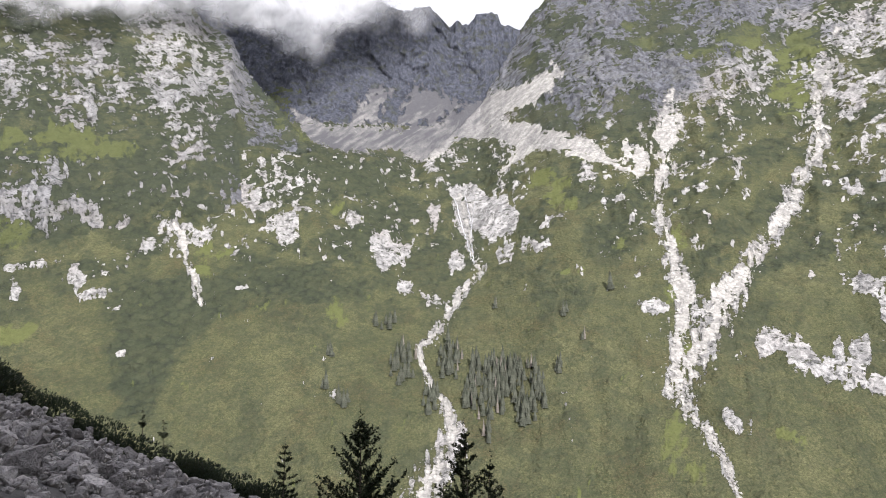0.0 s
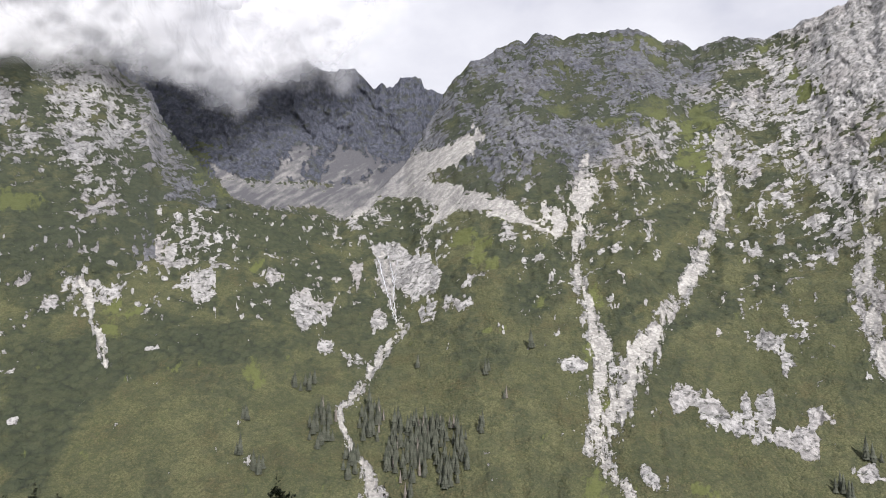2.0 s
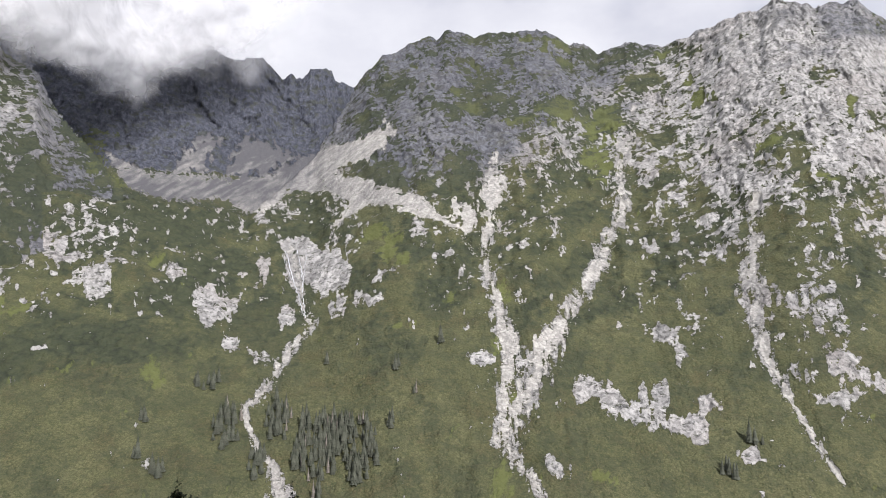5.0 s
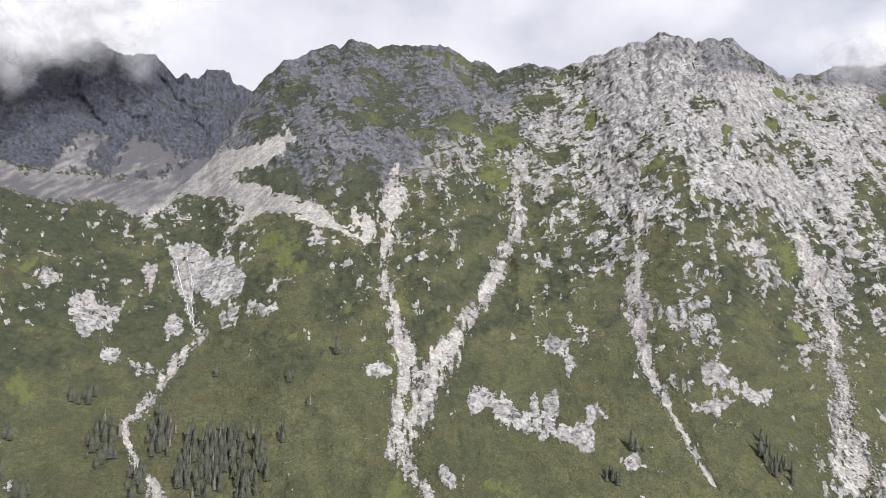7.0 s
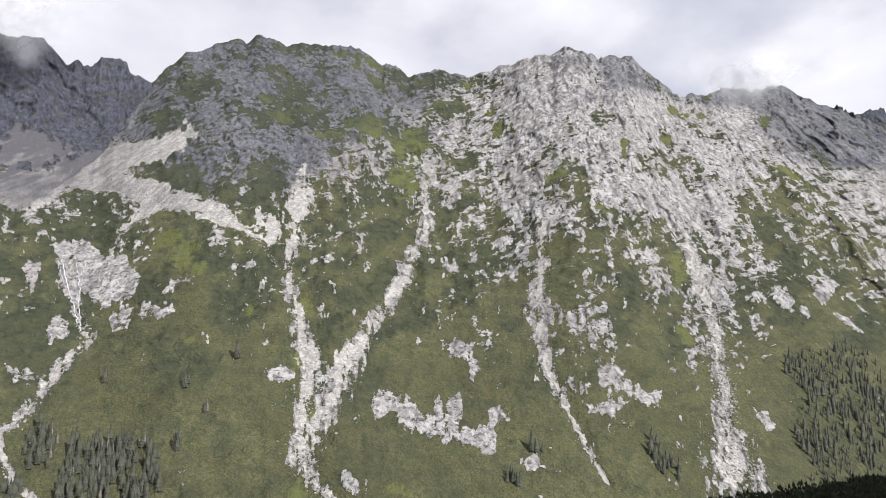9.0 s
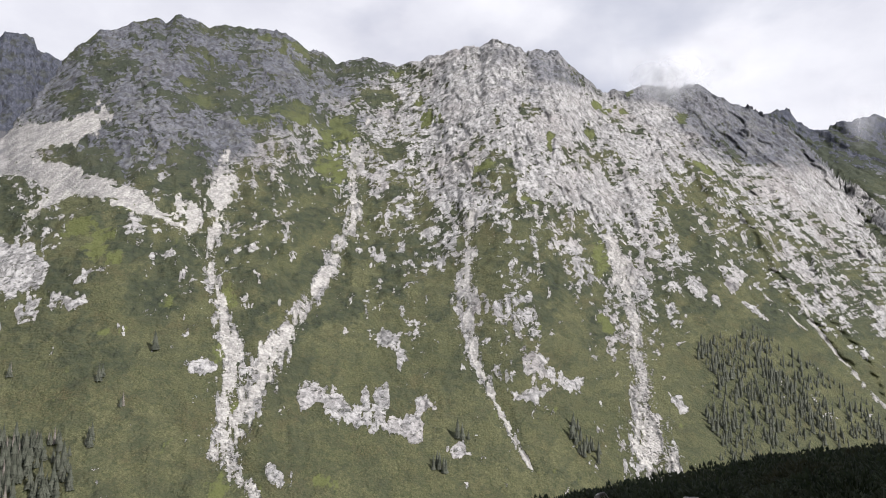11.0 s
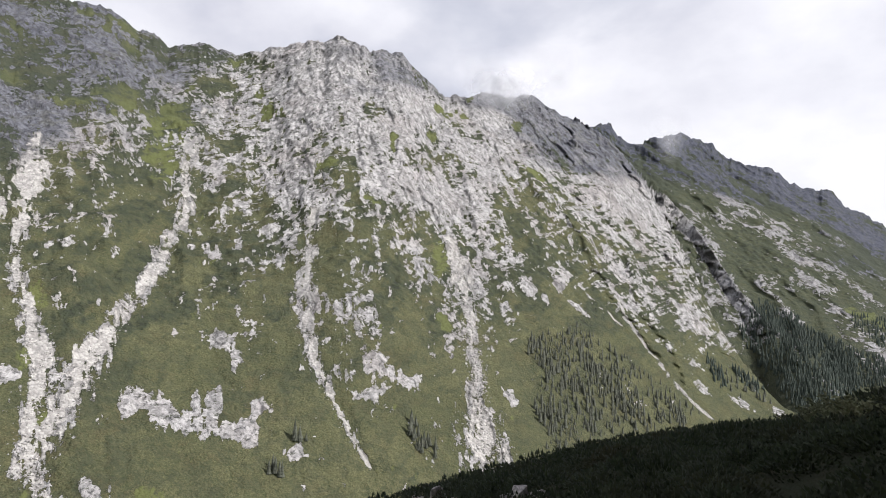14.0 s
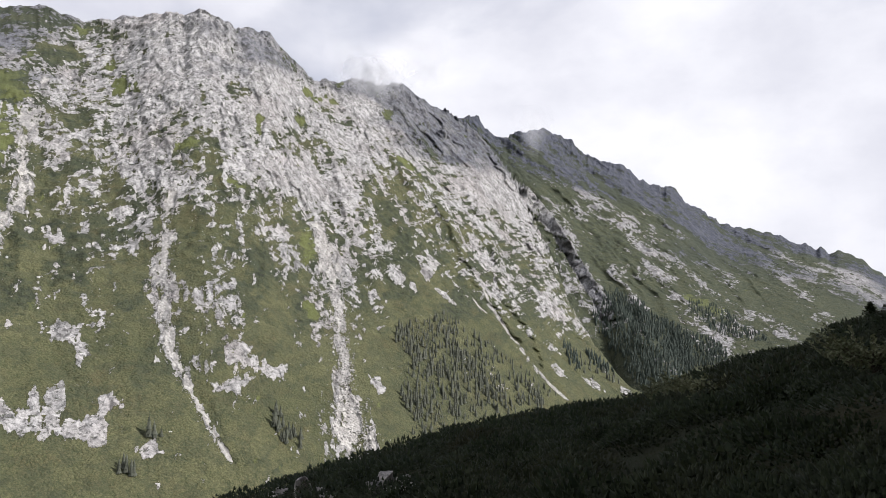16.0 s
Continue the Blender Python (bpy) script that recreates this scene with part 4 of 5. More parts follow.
def bark_material():
    mat = bpy.data.materials.new("bark")
    mat.use_nodes = True
    n = graph(mat.node_tree)
    pos = n("NewGeometry").outputs["Position"]
    v = n("TexNoise", {"Vector": n("Mapping", {"Vector": pos, "Scale": (6, 6, 1.2)}).outputs[0], "Scale": 2.0, "Detail": 5.0}).outputs[0]
    principled(n, blend(n, v, (0.05, 0.04, 0.032), (0.17, 0.145, 0.12)), 0.9, n("Bump", {"Strength": 0.6, "Distance": 0.03, "Height": v}).outputs[0], 0.1)
    return mat


def boulder_material(name, low, high):
    mat = bpy.data.materials.new(name)
    mat.use_nodes = True
    n = graph(mat.node_tree)
    pos = n("NewGeometry").outputs["Position"]
    one = calc(n, "FRACT", calc(n, "ADD", n("ObjectInfo").outputs["Random"], n("NewGeometry").outputs["Random Per Island"]))
    a = n("TexNoise", {"Vector": pos, "Scale": 2.2, "Detail": 6.0, "Roughness": 0.65}).outputs[0]
    b = n("TexNoise", {"Vector": pos, "Scale": 14.0, "Detail": 4.0, "Roughness": 0.7}).outputs[0]
    c = blend(n, one, low, high)
    c = blend(n, ramp(n, a, (0.40, 0.7), (0.53, 0.0)), c, (0.12, 0.112, 0.108))
    c = blend(n, ramp(n, a, (0.62, 0.0), (0.75, 0.5)), c, (0.20, 0.20, 0.14))
    c = blend(n, ramp(n, b, (0.36, 0.6), (0.50, 0.0)), c, (0.10, 0.096, 0.09))
    h = calc(n, "MULTIPLY_ADD", a, 2.0, b)
    principled(n, c, 0.88, n("Bump", {"Strength": 1.0, "Distance": 0.07, "Height": h}).outputs[0], 0.2)
    return mat


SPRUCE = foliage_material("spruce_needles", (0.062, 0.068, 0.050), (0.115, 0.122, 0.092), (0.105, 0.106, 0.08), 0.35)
# Spruce needles again, with the side spur's shade put into the colour.
SHADED_SPRUCE = foliage_material("shady_spruce_needles", (0.030, 0.042, 0.034), (0.065, 0.082, 0.066), (0.05, 0.06, 0.048), 0.4)
DEAD = foliage_material("dry_needles", (0.16, 0.14, 0.12), (0.26, 0.23, 0.20), (0.2, 0.18, 0.15), 0.2)
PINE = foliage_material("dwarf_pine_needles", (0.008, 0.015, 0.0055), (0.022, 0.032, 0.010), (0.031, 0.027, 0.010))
YOUNG = foliage_material("young_needles", (0.018, 0.026, 0.013), (0.044, 0.056, 0.026), (0.045, 0.048, 0.024), 0.4)
LEAVES = foliage_material("willow_leaves", (0.13, 0.15, 0.08), (0.24, 0.25, 0.15), (0.2, 0.2, 0.11), 0.3)
BARK, BOULDER = bark_material(), boulder_material("talus_granite", (0.26, 0.238, 0.228), (0.68, 0.63, 0.605))
PALE = boulder_material("pale_granite", (0.42, 0.405, 0.38), (0.62, 0.60, 0.56))


def scatter(name, items, material, label, category):
    """One object of many copies: items are (verts, faces, matrix)."""
    vs, fs, base = [], [], 0
    for v, f, m in items:
        p = np.array(v) @ np.array(m.to_3x3()).T + np.array(m.translation)
        vs.append(p)
        fs.append(np.array(f) + base)
        base += len(v)
    v, f = np.concatenate(vs), np.concatenate(fs)
    me = bpy.data.meshes.new(name)
    me.vertices.add(len(v))
    me.vertices.foreach_set("co", v.astype(np.float32).ravel())
    k = f.shape[1]
    me.loops.add(f.size)
    me.loops.foreach_set("vertex_index", f.astype(np.int32).ravel())
    me.polygons.add(len(f))
    me.polygons.foreach_set("loop_start", np.arange(0, f.size, k, dtype=np.int32))
    me.polygons.foreach_set("loop_total", np.full(len(f), k, dtype=np.int32))
    me.update(calc_edges=True)
    me.materials.append(material)
    return tagged(new(name, me), label, category, kind="stuff")


# ---- spruces across the valley ----
def spruce_crown(rng, height, width, tiers):
    """Drooping skirts of branches, each one overlapping the next."""
    verts, faces = [], []
    for k in range(tiers):
        f = k / (tiers - 1)
        z0 = height * (0.06 + 0.80 * f)
        rad = width * (1 - f) ** 0.8 * rng.uniform(0.82, 1.12) + 0.25
        rise = height / tiers * 2.1 * (1 - 0.35 * f)
        points = 7
        base = len(verts)
        verts.append((rng.uniform(-0.1, 0.1), rng.uniform(-0.1, 0.1), min(z0 + rise, height)))
        turn = rng.uniform(0, 6.28)
        for i in range(points * 2):
            a = turn + math.pi * i / points
            q = rad * (rng.uniform(0.85, 1.15) if i % 2 == 0 else rng.uniform(0.62, 0.8))
            verts.append((q * math.cos(a), q * math.sin(a), z0 - (0.06 * height if i % 2 == 0 else 0) * rng.uniform(0.3, 0.8)))
        for i in range(points * 2):
            faces.append((base, base + 1 + i, base + 1 + (i + 1) % (points * 2)))
    return verts, faces


def tube(path, radii, sides=7):
    verts, faces = [], []
    for (x, y, z), q in zip(path, radii):
        for i in range(sides):
            a = 2 * math.pi * i / sides
            verts.append((x + q * math.cos(a), y + q * math.sin(a), z))
    for k in range(len(path) - 1):
        for i in range(sides):
            j = (i + 1) % sides
            faces.append((k * sides + i, k * sides + j, k * sides + sides + j, k * sides + sides + i))
    return verts, faces


def spruce(seed, height, width, needles, label):
    rng = random.Random(seed)
    tree = tagged(new("spruce_tree"), label, "tree", "spruce stand across the valley")
    path = [(0, 0, -2.5), (0.05, 0, height * 0.4), (0, 0.04, height * 0.93)]
    part("trunk", soup("trunk", *tube(path, (0.26, 0.18, 0.03), 6), BARK), tree)
    part("crown", soup("crown", *spruce_crown(rng, height, width, 9), needles), tree)
    return tree


GREEN_TAG = "tall grey-green spruce with narrow tiered crown on the slope"
KINDS = [spruce(1, 22, 4.1, SPRUCE, GREEN_TAG), spruce(2, 19, 3.9, SPRUCE, GREEN_TAG), spruce(3, 25, 4.2, SPRUCE, GREEN_TAG), spruce(4, 15, 3.5, SPRUCE, GREEN_TAG),
         spruce(5, 17, 1.9, DEAD, "dead bare grey spruce standing among green spruces")]
rng = random.Random(7)
spots = []
for cx, cy, across, along, many in STANDS_A + STANDS_B:
    c = math.hypot(cx, cy)
    for _ in range(round(many * 1.6)):
        a, q = rng.uniform(0, 6.28), math.sqrt(rng.random())
        du, dv = across * q * math.cos(a), along * q * math.sin(a)
        spots.append((cx + du * cy / c + dv * cx / c, cy - du * cx / c + dv * cy / c))
woods = []
crowns = [spruce_crown(random.Random(40 + i), 18, 3.2, 6) for i in range(4)]
for i, (x, y) in enumerate(spots):
    size = rng.uniform(0.55, 0.95)
    m = Matrix.Translation((x, y, ground(x, y) - 0.3)) @ Matrix.Rotation(rng.uniform(0, 6.28), 4, "Z") @ Matrix.Scale(size, 4)
    kind = KINDS[4] if rng.random() < 0.07 else KINDS[rng.randrange(4)]
    if i > 290:
        woods.append((*crowns[rng.randrange(4)], m))
    elif i < len(KINDS):
        KINDS[i].matrix_basis = m
    else:
        t = copy_thing(kind, m)
        t.scale = (size, size, size)


def on_slope(outline, many, forms, rng):
    """Places inside an outline of bearings and height angles, on the given landforms."""
    flat = np.hypot(LAND_PTS[:, 0], LAND_PTS[:, 1])
    az, el = np.degrees(np.arctan2(LAND_PTS[:, 0], LAND_PTS[:, 1])), np.degrees(np.arctan2(LAND_PTS[:, 2], flat))
    owner = np.zeros(len(LAND_PTS), int)
    owner[LAND_QUADS[:, 0]] = LAND_OWNER
    fit = np.nonzero((area(az, el, outline) + 1.4 * (fbm(az / 2.2, el / 1.2, az * 0, 3, 111) - 0.5) > 0.1) & np.isin(owner, forms) & (LAND_COVER[:, 1] < 0.45))[0]
    return [LAND_PTS[fit[rng.randrange(len(fit))]] for _ in range(many)] if len(fit) else []


SLOPE_WOOD = [(57.3, -2.5), (61.3, -1.1), (66.2, -4.5), (71.3, -8.2), (63.9, -10.5), (58.8, -11.2)]
SHADY_WOOD = [(75.0, 0.2), (77.2, -0.6), (80.3, -3.0), (82.0, -6.4), (77.3, -7.0), (74.8, -4.3), (73.0, -1.5)]
for x, y, z in on_slope(SLOPE_WOOD, 520, [2], rng):
    woods.append((*crowns[rng.randrange(4)], Matrix.Translation((x, y, z - 1)) @ Matrix.Rotation(rng.uniform(0, 6.28), 4, "Z") @ Matrix.Scale(rng.uniform(0.24, 0.72), 4)))
scatter("spruce_stand", woods, SPRUCE, "dense grey-green spruce stand on the mountain slope", "forest")
woods = []
for cx, cy, across, along, many in FAR_WOODS:
    c = math.hypot(cx, cy)
    for _ in range(round(many * 2.0)):
        a, q = rng.uniform(0, 6.28), math.sqrt(rng.random())
        du, dv = across * q * math.cos(a), along * q * math.sin(a)
        x, y = cx + du * cy / c + dv * cx / c, cy - du * cx / c + dv * cy / c
        v, f = crowns[rng.randrange(4)]
        woods.append((v, f, Matrix.Translation((x, y, ground(x, y) - 1)) @ Matrix.Rotation(rng.uniform(0, 6.28), 4, "Z") @ Matrix.Scale(rng.uniform(0.55, 0.95), 4)))
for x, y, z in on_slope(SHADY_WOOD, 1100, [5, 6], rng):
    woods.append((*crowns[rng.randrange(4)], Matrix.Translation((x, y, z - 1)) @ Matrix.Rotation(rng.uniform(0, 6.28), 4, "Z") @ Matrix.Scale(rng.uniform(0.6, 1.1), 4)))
scatter("spruce_forest", woods, SHADED_SPRUCE, "spruce forest on the distant side spur, its shade in the needle colour", "forest")


# ---- waterfall over the rock step ----
def water_material():
    mat = bpy.data.materials.new("white_water")
    mat.use_nodes = True
    n = graph(mat.node_tree)
    v = n("TexNoise", {"Vector": n("NewGeometry").outputs["Position"], "Scale": 0.9, "Detail": 4.0}).outputs[0]
    principled(n, blend(n, v, (0.42, 0.44, 0.47), (0.75, 0.76, 0.78)), 0.35, None, 0.5)
    return mat


def slope_spot(az, el):
    """The point of the mountain wall seen at a bearing and height angle."""
    i = int(np.argmin(np.abs(bearings - az))) * ROWS
    col = LAND_PTS[i:i + ROWS]
    flat = np.hypot(col[:, 0], col[:, 1])
    fit = np.nonzero((flat > 420) & (flat < 1300))[0]
    j = fit[np.argmin(np.abs(np.degrees(np.arctan2(col[fit, 2], flat[fit])) - el))]
    return col[j]


def strand(course, width, rng):
    """A broken ribbon of falling water that lies on the rock."""
    k = np.array(course)
    el = np.linspace(k[0, 1], k[-1, 1], 40)
    az = np.interp(-el, -k[:, 1], k[:, 0]) + 0.06 * np.array([rng.uniform(-1, 1) for _ in el])
    verts, faces = [], []
    for a, e in zip(az, el):
        x, y, z = slope_spot(a, e)
        d = math.hypot(x, y)
        w = width * rng.uniform(0.15, 0.85)
        sx, sy = y / d, -x / d
        x, y = x * (1 - 1.6 / d), y * (1 - 1.6 / d)
        verts += [(x - sx * w, y - sy * w, z), (x - x / d * 0.5, y - y / d * 0.5, z + 0.2), (x + sx * w, y + sy * w, z)]
    for i in range(len(az) - 1):
        b = 3 * i
        faces += [(b, b + 1, b + 4, b + 3), (b + 1, b + 2, b + 5, b + 4)]
    return soup("strand", verts, faces, WATER, True)


WATER = water_material()
fall = tagged(new("waterfall"), "thin white waterfall running down a pale rock step", "waterfall")
water_rng = random.Random(91)
for course, width in (([(1.0, 4.3), (1.5, 2.3), (2.0, 0.7), (2.5, -1.0)], 0.8), ([(1.9, 4.3), (2.35, 2.4), (2.4, 0.7), (2.6, -1.2)], 0.7), ([(2.7, 4.2), (2.5, 2.6), (2.35, 1.2)], 0.45), ([(0.7, 4.0), (1.1, 2.9), (1.5, 1.9)], 0.4)):
    part("strand", strand(course, width, water_rng), fall)


# ---- stones on the near slope ----
def boulder_mesh(seed, squash, worn=True, wear=0.018, rings=1):
    r = random.Random(seed)
    bm = bmesh.new()
    for _ in range(11):
        v = Vector((r.uniform(-1, 1), r.uniform(-1, 1), r.uniform(-1, 1)))
        v = v / max(abs(v.x), abs(v.y), abs(v.z)) * r.uniform(0.75, 1.0)
        bm.verts.new((v.x * 0.5, v.y * 0.5 * r.uniform(0.75, 1), v.z * 0.5 * squash))
    got = bmesh.ops.convex_hull(bm, input=bm.verts)
    bmesh.ops.delete(bm, geom=[g for g in got["geom_interior"] if isinstance(g, bmesh.types.BMVert)], context="VERTS")
    if worn:
        bmesh.ops.bevel(bm, geom=list(bm.edges), offset=wear, segments=rings, affect="EDGES")
    bmesh.ops.triangulate(bm, faces=bm.faces)
    if worn:
        bmesh.ops.subdivide_edges(bm, edges=[e for e in bm.edges if e.calc_length() > 0.1], cuts=2, use_grid_fill=True)
        bmesh.ops.triangulate(bm, faces=bm.faces)
        for v in bm.verts:
            p = v.co * 4.5 + Vector((seed, 0, 0))
            v.co += v.co.normalized() * (0.05 * noise.noise(p) + 0.03 * noise.noise(p * 2.7) - 0.02 * abs(noise.noise(p * 1.3 + Vector((9, 3, 1)))))
    me = bpy.data.meshes.new("boulder")
    bm.to_mesh(me)
    bm.free()
    me.materials.append(BOULDER)
    return me


STONES = [boulder_mesh(100 + i, s) for i, s in enumerate((0.75, 0.6, 0.85, 0.5, 0.7, 0.9, 0.55, 0.65))]
SHAPES = []
for me in [boulder_mesh(130 + i, 0.5 + 0.06 * (i % 6), False) for i in range(8)]:
    SHAPES.append(([tuple(v.co) for v in me.vertices], [tuple(p.vertices) for p in me.polygons]))


def turned(r, x, y, size, sink=0.2, z=None):
    e = Euler((r.uniform(-0.5, 0.5), r.uniform(-0.5, 0.5), r.uniform(0, 6.28)))
    return Matrix.LocRotScale((x, y, (ground(x, y) if z is None else z) + size * sink), e, (size * r.uniform(0.85, 1.3), size * r.uniform(0.8, 1.1), size * r.uniform(0.8, 1.1)))


r = random.Random(31)
layout = []
for _ in range(9500):
    az, q = r.uniform(-41, -12.5), math.sqrt(r.uniform(6.5 ** 2, 40 ** 2))
    if az > -15 and r.random() < (az + 15) / 2.5:
        continue
    size = min(0.62, 0.112 * math.exp(r.gauss(0.12, 0.58)))
    layout.append((size, q * math.sin(radians(az)), q * math.cos(radians(az)), az))
seen = sorted([s for s in layout if s[3] > -38], key=lambda s: -s[0])
big, rest = seen[:230], seen[230:] + [s for s in layout if s[3] <= -38]
for i, (size, x, y, az) in enumerate(big):
    b = tagged(new("boulder", STONES[i % 8]), "angular grey granite boulder lying on the talus slope", "boulder", "talus boulders")
    b.matrix_basis = turned(r, x, y, size, 0.3)
scatter("talus_stones", [(*SHAPES[i % 8], turned(r, x, y, size, 0.18)) for i, (size, x, y, az) in enumerate(rest)], BOULDER, "loose angular grey stones covering the talus slope", "stones")


# ---- blocks in the gullies across the valley ----
r = random.Random(61)
blocks = []
for nodes, many, least, most in ((GULLY_D, 1100, 1.2, 4.2), (GULLY_A, 700, 1.0, 3.4), (GULLY_B, 600, 1.0, 3.2), (STREAM, 500, 0.8, 3.0), (GULLY_C, 240, 0.8, 2.6), (GULLY_E, 120, 1.0, 2.6), (CIRQUE_3, 240, 0.8, 2.6)):
    for _ in range(many):
        k = r.randrange(len(nodes) - 1)
        (ax, ay, aw), (bx, by, bw) = nodes[k], nodes[k + 1]
        t, side = r.random(), r.gauss(0, 0.5)
        w = aw + t * (bw - aw)
        d = math.hypot(bx - ax, by - ay) + 1e-6
        x, y = ax + t * (bx - ax) - side * w * (by - ay) / d, ay + t * (by - ay) + side * w * (bx - ax) / d
        size = least * (most / least) ** (r.random() ** 2)
        blocks.append((*SHAPES[r.randrange(8)], turned(r, x, y, size, 0.15)))
scatter("gully_boulders", blocks, PALE, "pale granite boulders strewn down the mountain gullies", "boulders")


# ---- rocks on the near hillside ----
HILL_ROCKS = [(32.3, 27.3, 1.63), (38.1, 34.2, 1.11), (40.7, 37.5, 0.83), (27.1, 21.8, 0.70), (20.8, 13.8, 1.00), (18.0, 11.3, 0.71), (19.1, 13.2, 0.66), (16.1, 9.7, 0.41), (16.9, 10.9, 0.50), (23.1, 18.0, 0.34), (100.0, 50.5, 3.55), (99.4, 51.6, 1.68), (110.2, 20.0, 1.68), (55.7, -0.4, 1.21), (32.3, -1.0, 0.49), (111.0, 14.7, 1.31)]
r = random.Random(55)
for i, (x, y, size) in enumerate(HILL_ROCKS):
    b = tagged(new("boulder", STONES[(i * 3) % 8]), "grey granite boulder bedded among dark dwarf pines", "boulder", "boulders on the near hillside")
    b.matrix_basis = turned(r, x, y, size * 0.95, 0.4)


# ---- dwarf pine ----
def pine_bush(seed, shoots, spread, tall, tuft):
    """Bent stems that end in upright bristly shoots."""
    r = random.Random(seed)
    verts, faces = [], []
    for _ in range(shoots):
        a, q = r.uniform(0, 6.28), spread * math.sqrt(r.random())
        x, y = q * math.cos(a), q * math.sin(a)
        top = tall * (1 - 0.85 * (q / spread) ** 2.4) * r.uniform(0.7, 1.1)
        h = tuft * r.uniform(0.7, 1.4)
        w = h * r.uniform(0.38, 0.62)
        out = 0.95 * h * q / spread
        lx, ly = out * math.cos(a) + r.uniform(-0.25, 0.25) * h, out * math.sin(a) + r.uniform(-0.25, 0.25) * h
        h *= 1 - 0.5 * q / spread
        t0 = r.uniform(0, 6.28)
        b = len(verts)
        verts.append((x + lx, y + ly, top + h))
        for i in range(3):
            t = t0 + i * 2.094
            verts.append((x + w * math.cos(t) * r.uniform(0.6, 1.4), y + w * math.sin(t) * r.uniform(0.6, 1.4), top - 0.6 * h * r.random()))
        faces += [(b, b + 1 + i, b + 1 + (i + 1) % 3) for i in range(3)]
    return verts, faces


r = random.Random(77)
near_forms = [pine_bush(200 + i, 200, 1.05, 0.8, 0.105) for i in range(4)]
far_forms = [pine_bush(220 + i, 56, 1.35, 0.95, 0.16) for i in range(4)]
close_forms = [pine_bush(240 + i, 330, 1.0, 0.72, 0.07) for i in range(4)]
belt_forms = [pine_bush(260 + i, 600, 1.0, 0.72, 0.046) for i in range(4)]
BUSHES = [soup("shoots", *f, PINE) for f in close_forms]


def bush_pose(x, y, size):
    return Matrix.LocRotScale((x, y, ground(x, y) - 0.12), Euler((0, 0, r.uniform(0, 6.28))), (size, size, size * r.uniform(0.75, 1.1)))


def crowded(x, y):
    """True beside a boulder, or just on the valley side of one."""
    return any(math.hypot(x - a, y - b) < 0.5 * s + 1.15 or math.hypot(x - a * 0.93, y - b * 0.93) < 0.4 * s + 0.8 for a, b, s in HILL_ROCKS)


count = 0
carpet, far_carpet = [], []
for _ in range(1750):
    az, q = r.uniform(37, 95.5), math.sqrt(r.uniform(7.0 ** 2, 127 ** 2))
    x, y = q * math.sin(radians(az)), q * math.cos(radians(az))
    if crowded(x, y):
        continue
    if q < 46:
        if count < 150 and az > 44 and q < 22:
            stem = tagged(new("dwarf_pine"), "dark green dwarf pine bush on the shaded hillside", "shrub", "dwarf pines on the near hillside")
            stem.matrix_basis = bush_pose(x, y, r.uniform(0.75, 1.25))
            part("foliage", BUSHES[count % 4], stem)
            count += 1
        else:
            carpet.append((*(near_forms if q > 20 else close_forms)[r.randrange(4)], bush_pose(x, y, r.uniform(0.6, 1.6))))
    else:
        far_carpet.append((*far_forms[r.randrange(4)], bush_pose(x, y, r.uniform(0.7, 1.7))))
for _ in range(230):     # more close in, where the bushes are seen one by one
    az, q = r.uniform(50, 95.5), r.uniform(8, 46)
    if crowded(q * math.sin(radians(az)), q * math.cos(radians(az))):
        continue
    carpet.append((*(near_forms if q > 20 else close_forms)[r.randrange(4)], bush_pose(q * math.sin(radians(az)), q * math.cos(radians(az)), r.uniform(0.6, 1.1))))
for _ in range(230):     # the belt behind the talus
    az = r.uniform(-36, -3)
    q = 40.5 + abs(r.gauss(0, 3)) + 0.45 * max(0, az + 16)
    far_carpet.append((*belt_forms[r.randrange(4)], bush_pose(q * math.sin(radians(az)), q * math.cos(radians(az)), r.uniform(1.8, 3.0))))
for _ in range(70):      # at the camera's feet
    az, q = r.uniform(72, 96), r.uniform(4.2, 9)
    carpet.append((*close_forms[r.randrange(4)], bush_pose(q * math.sin(radians(az)), q * math.cos(radians(az)), r.uniform(0.4, 0.75))))
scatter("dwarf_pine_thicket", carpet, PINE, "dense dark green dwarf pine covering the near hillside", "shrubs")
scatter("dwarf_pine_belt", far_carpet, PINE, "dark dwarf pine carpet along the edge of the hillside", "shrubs")


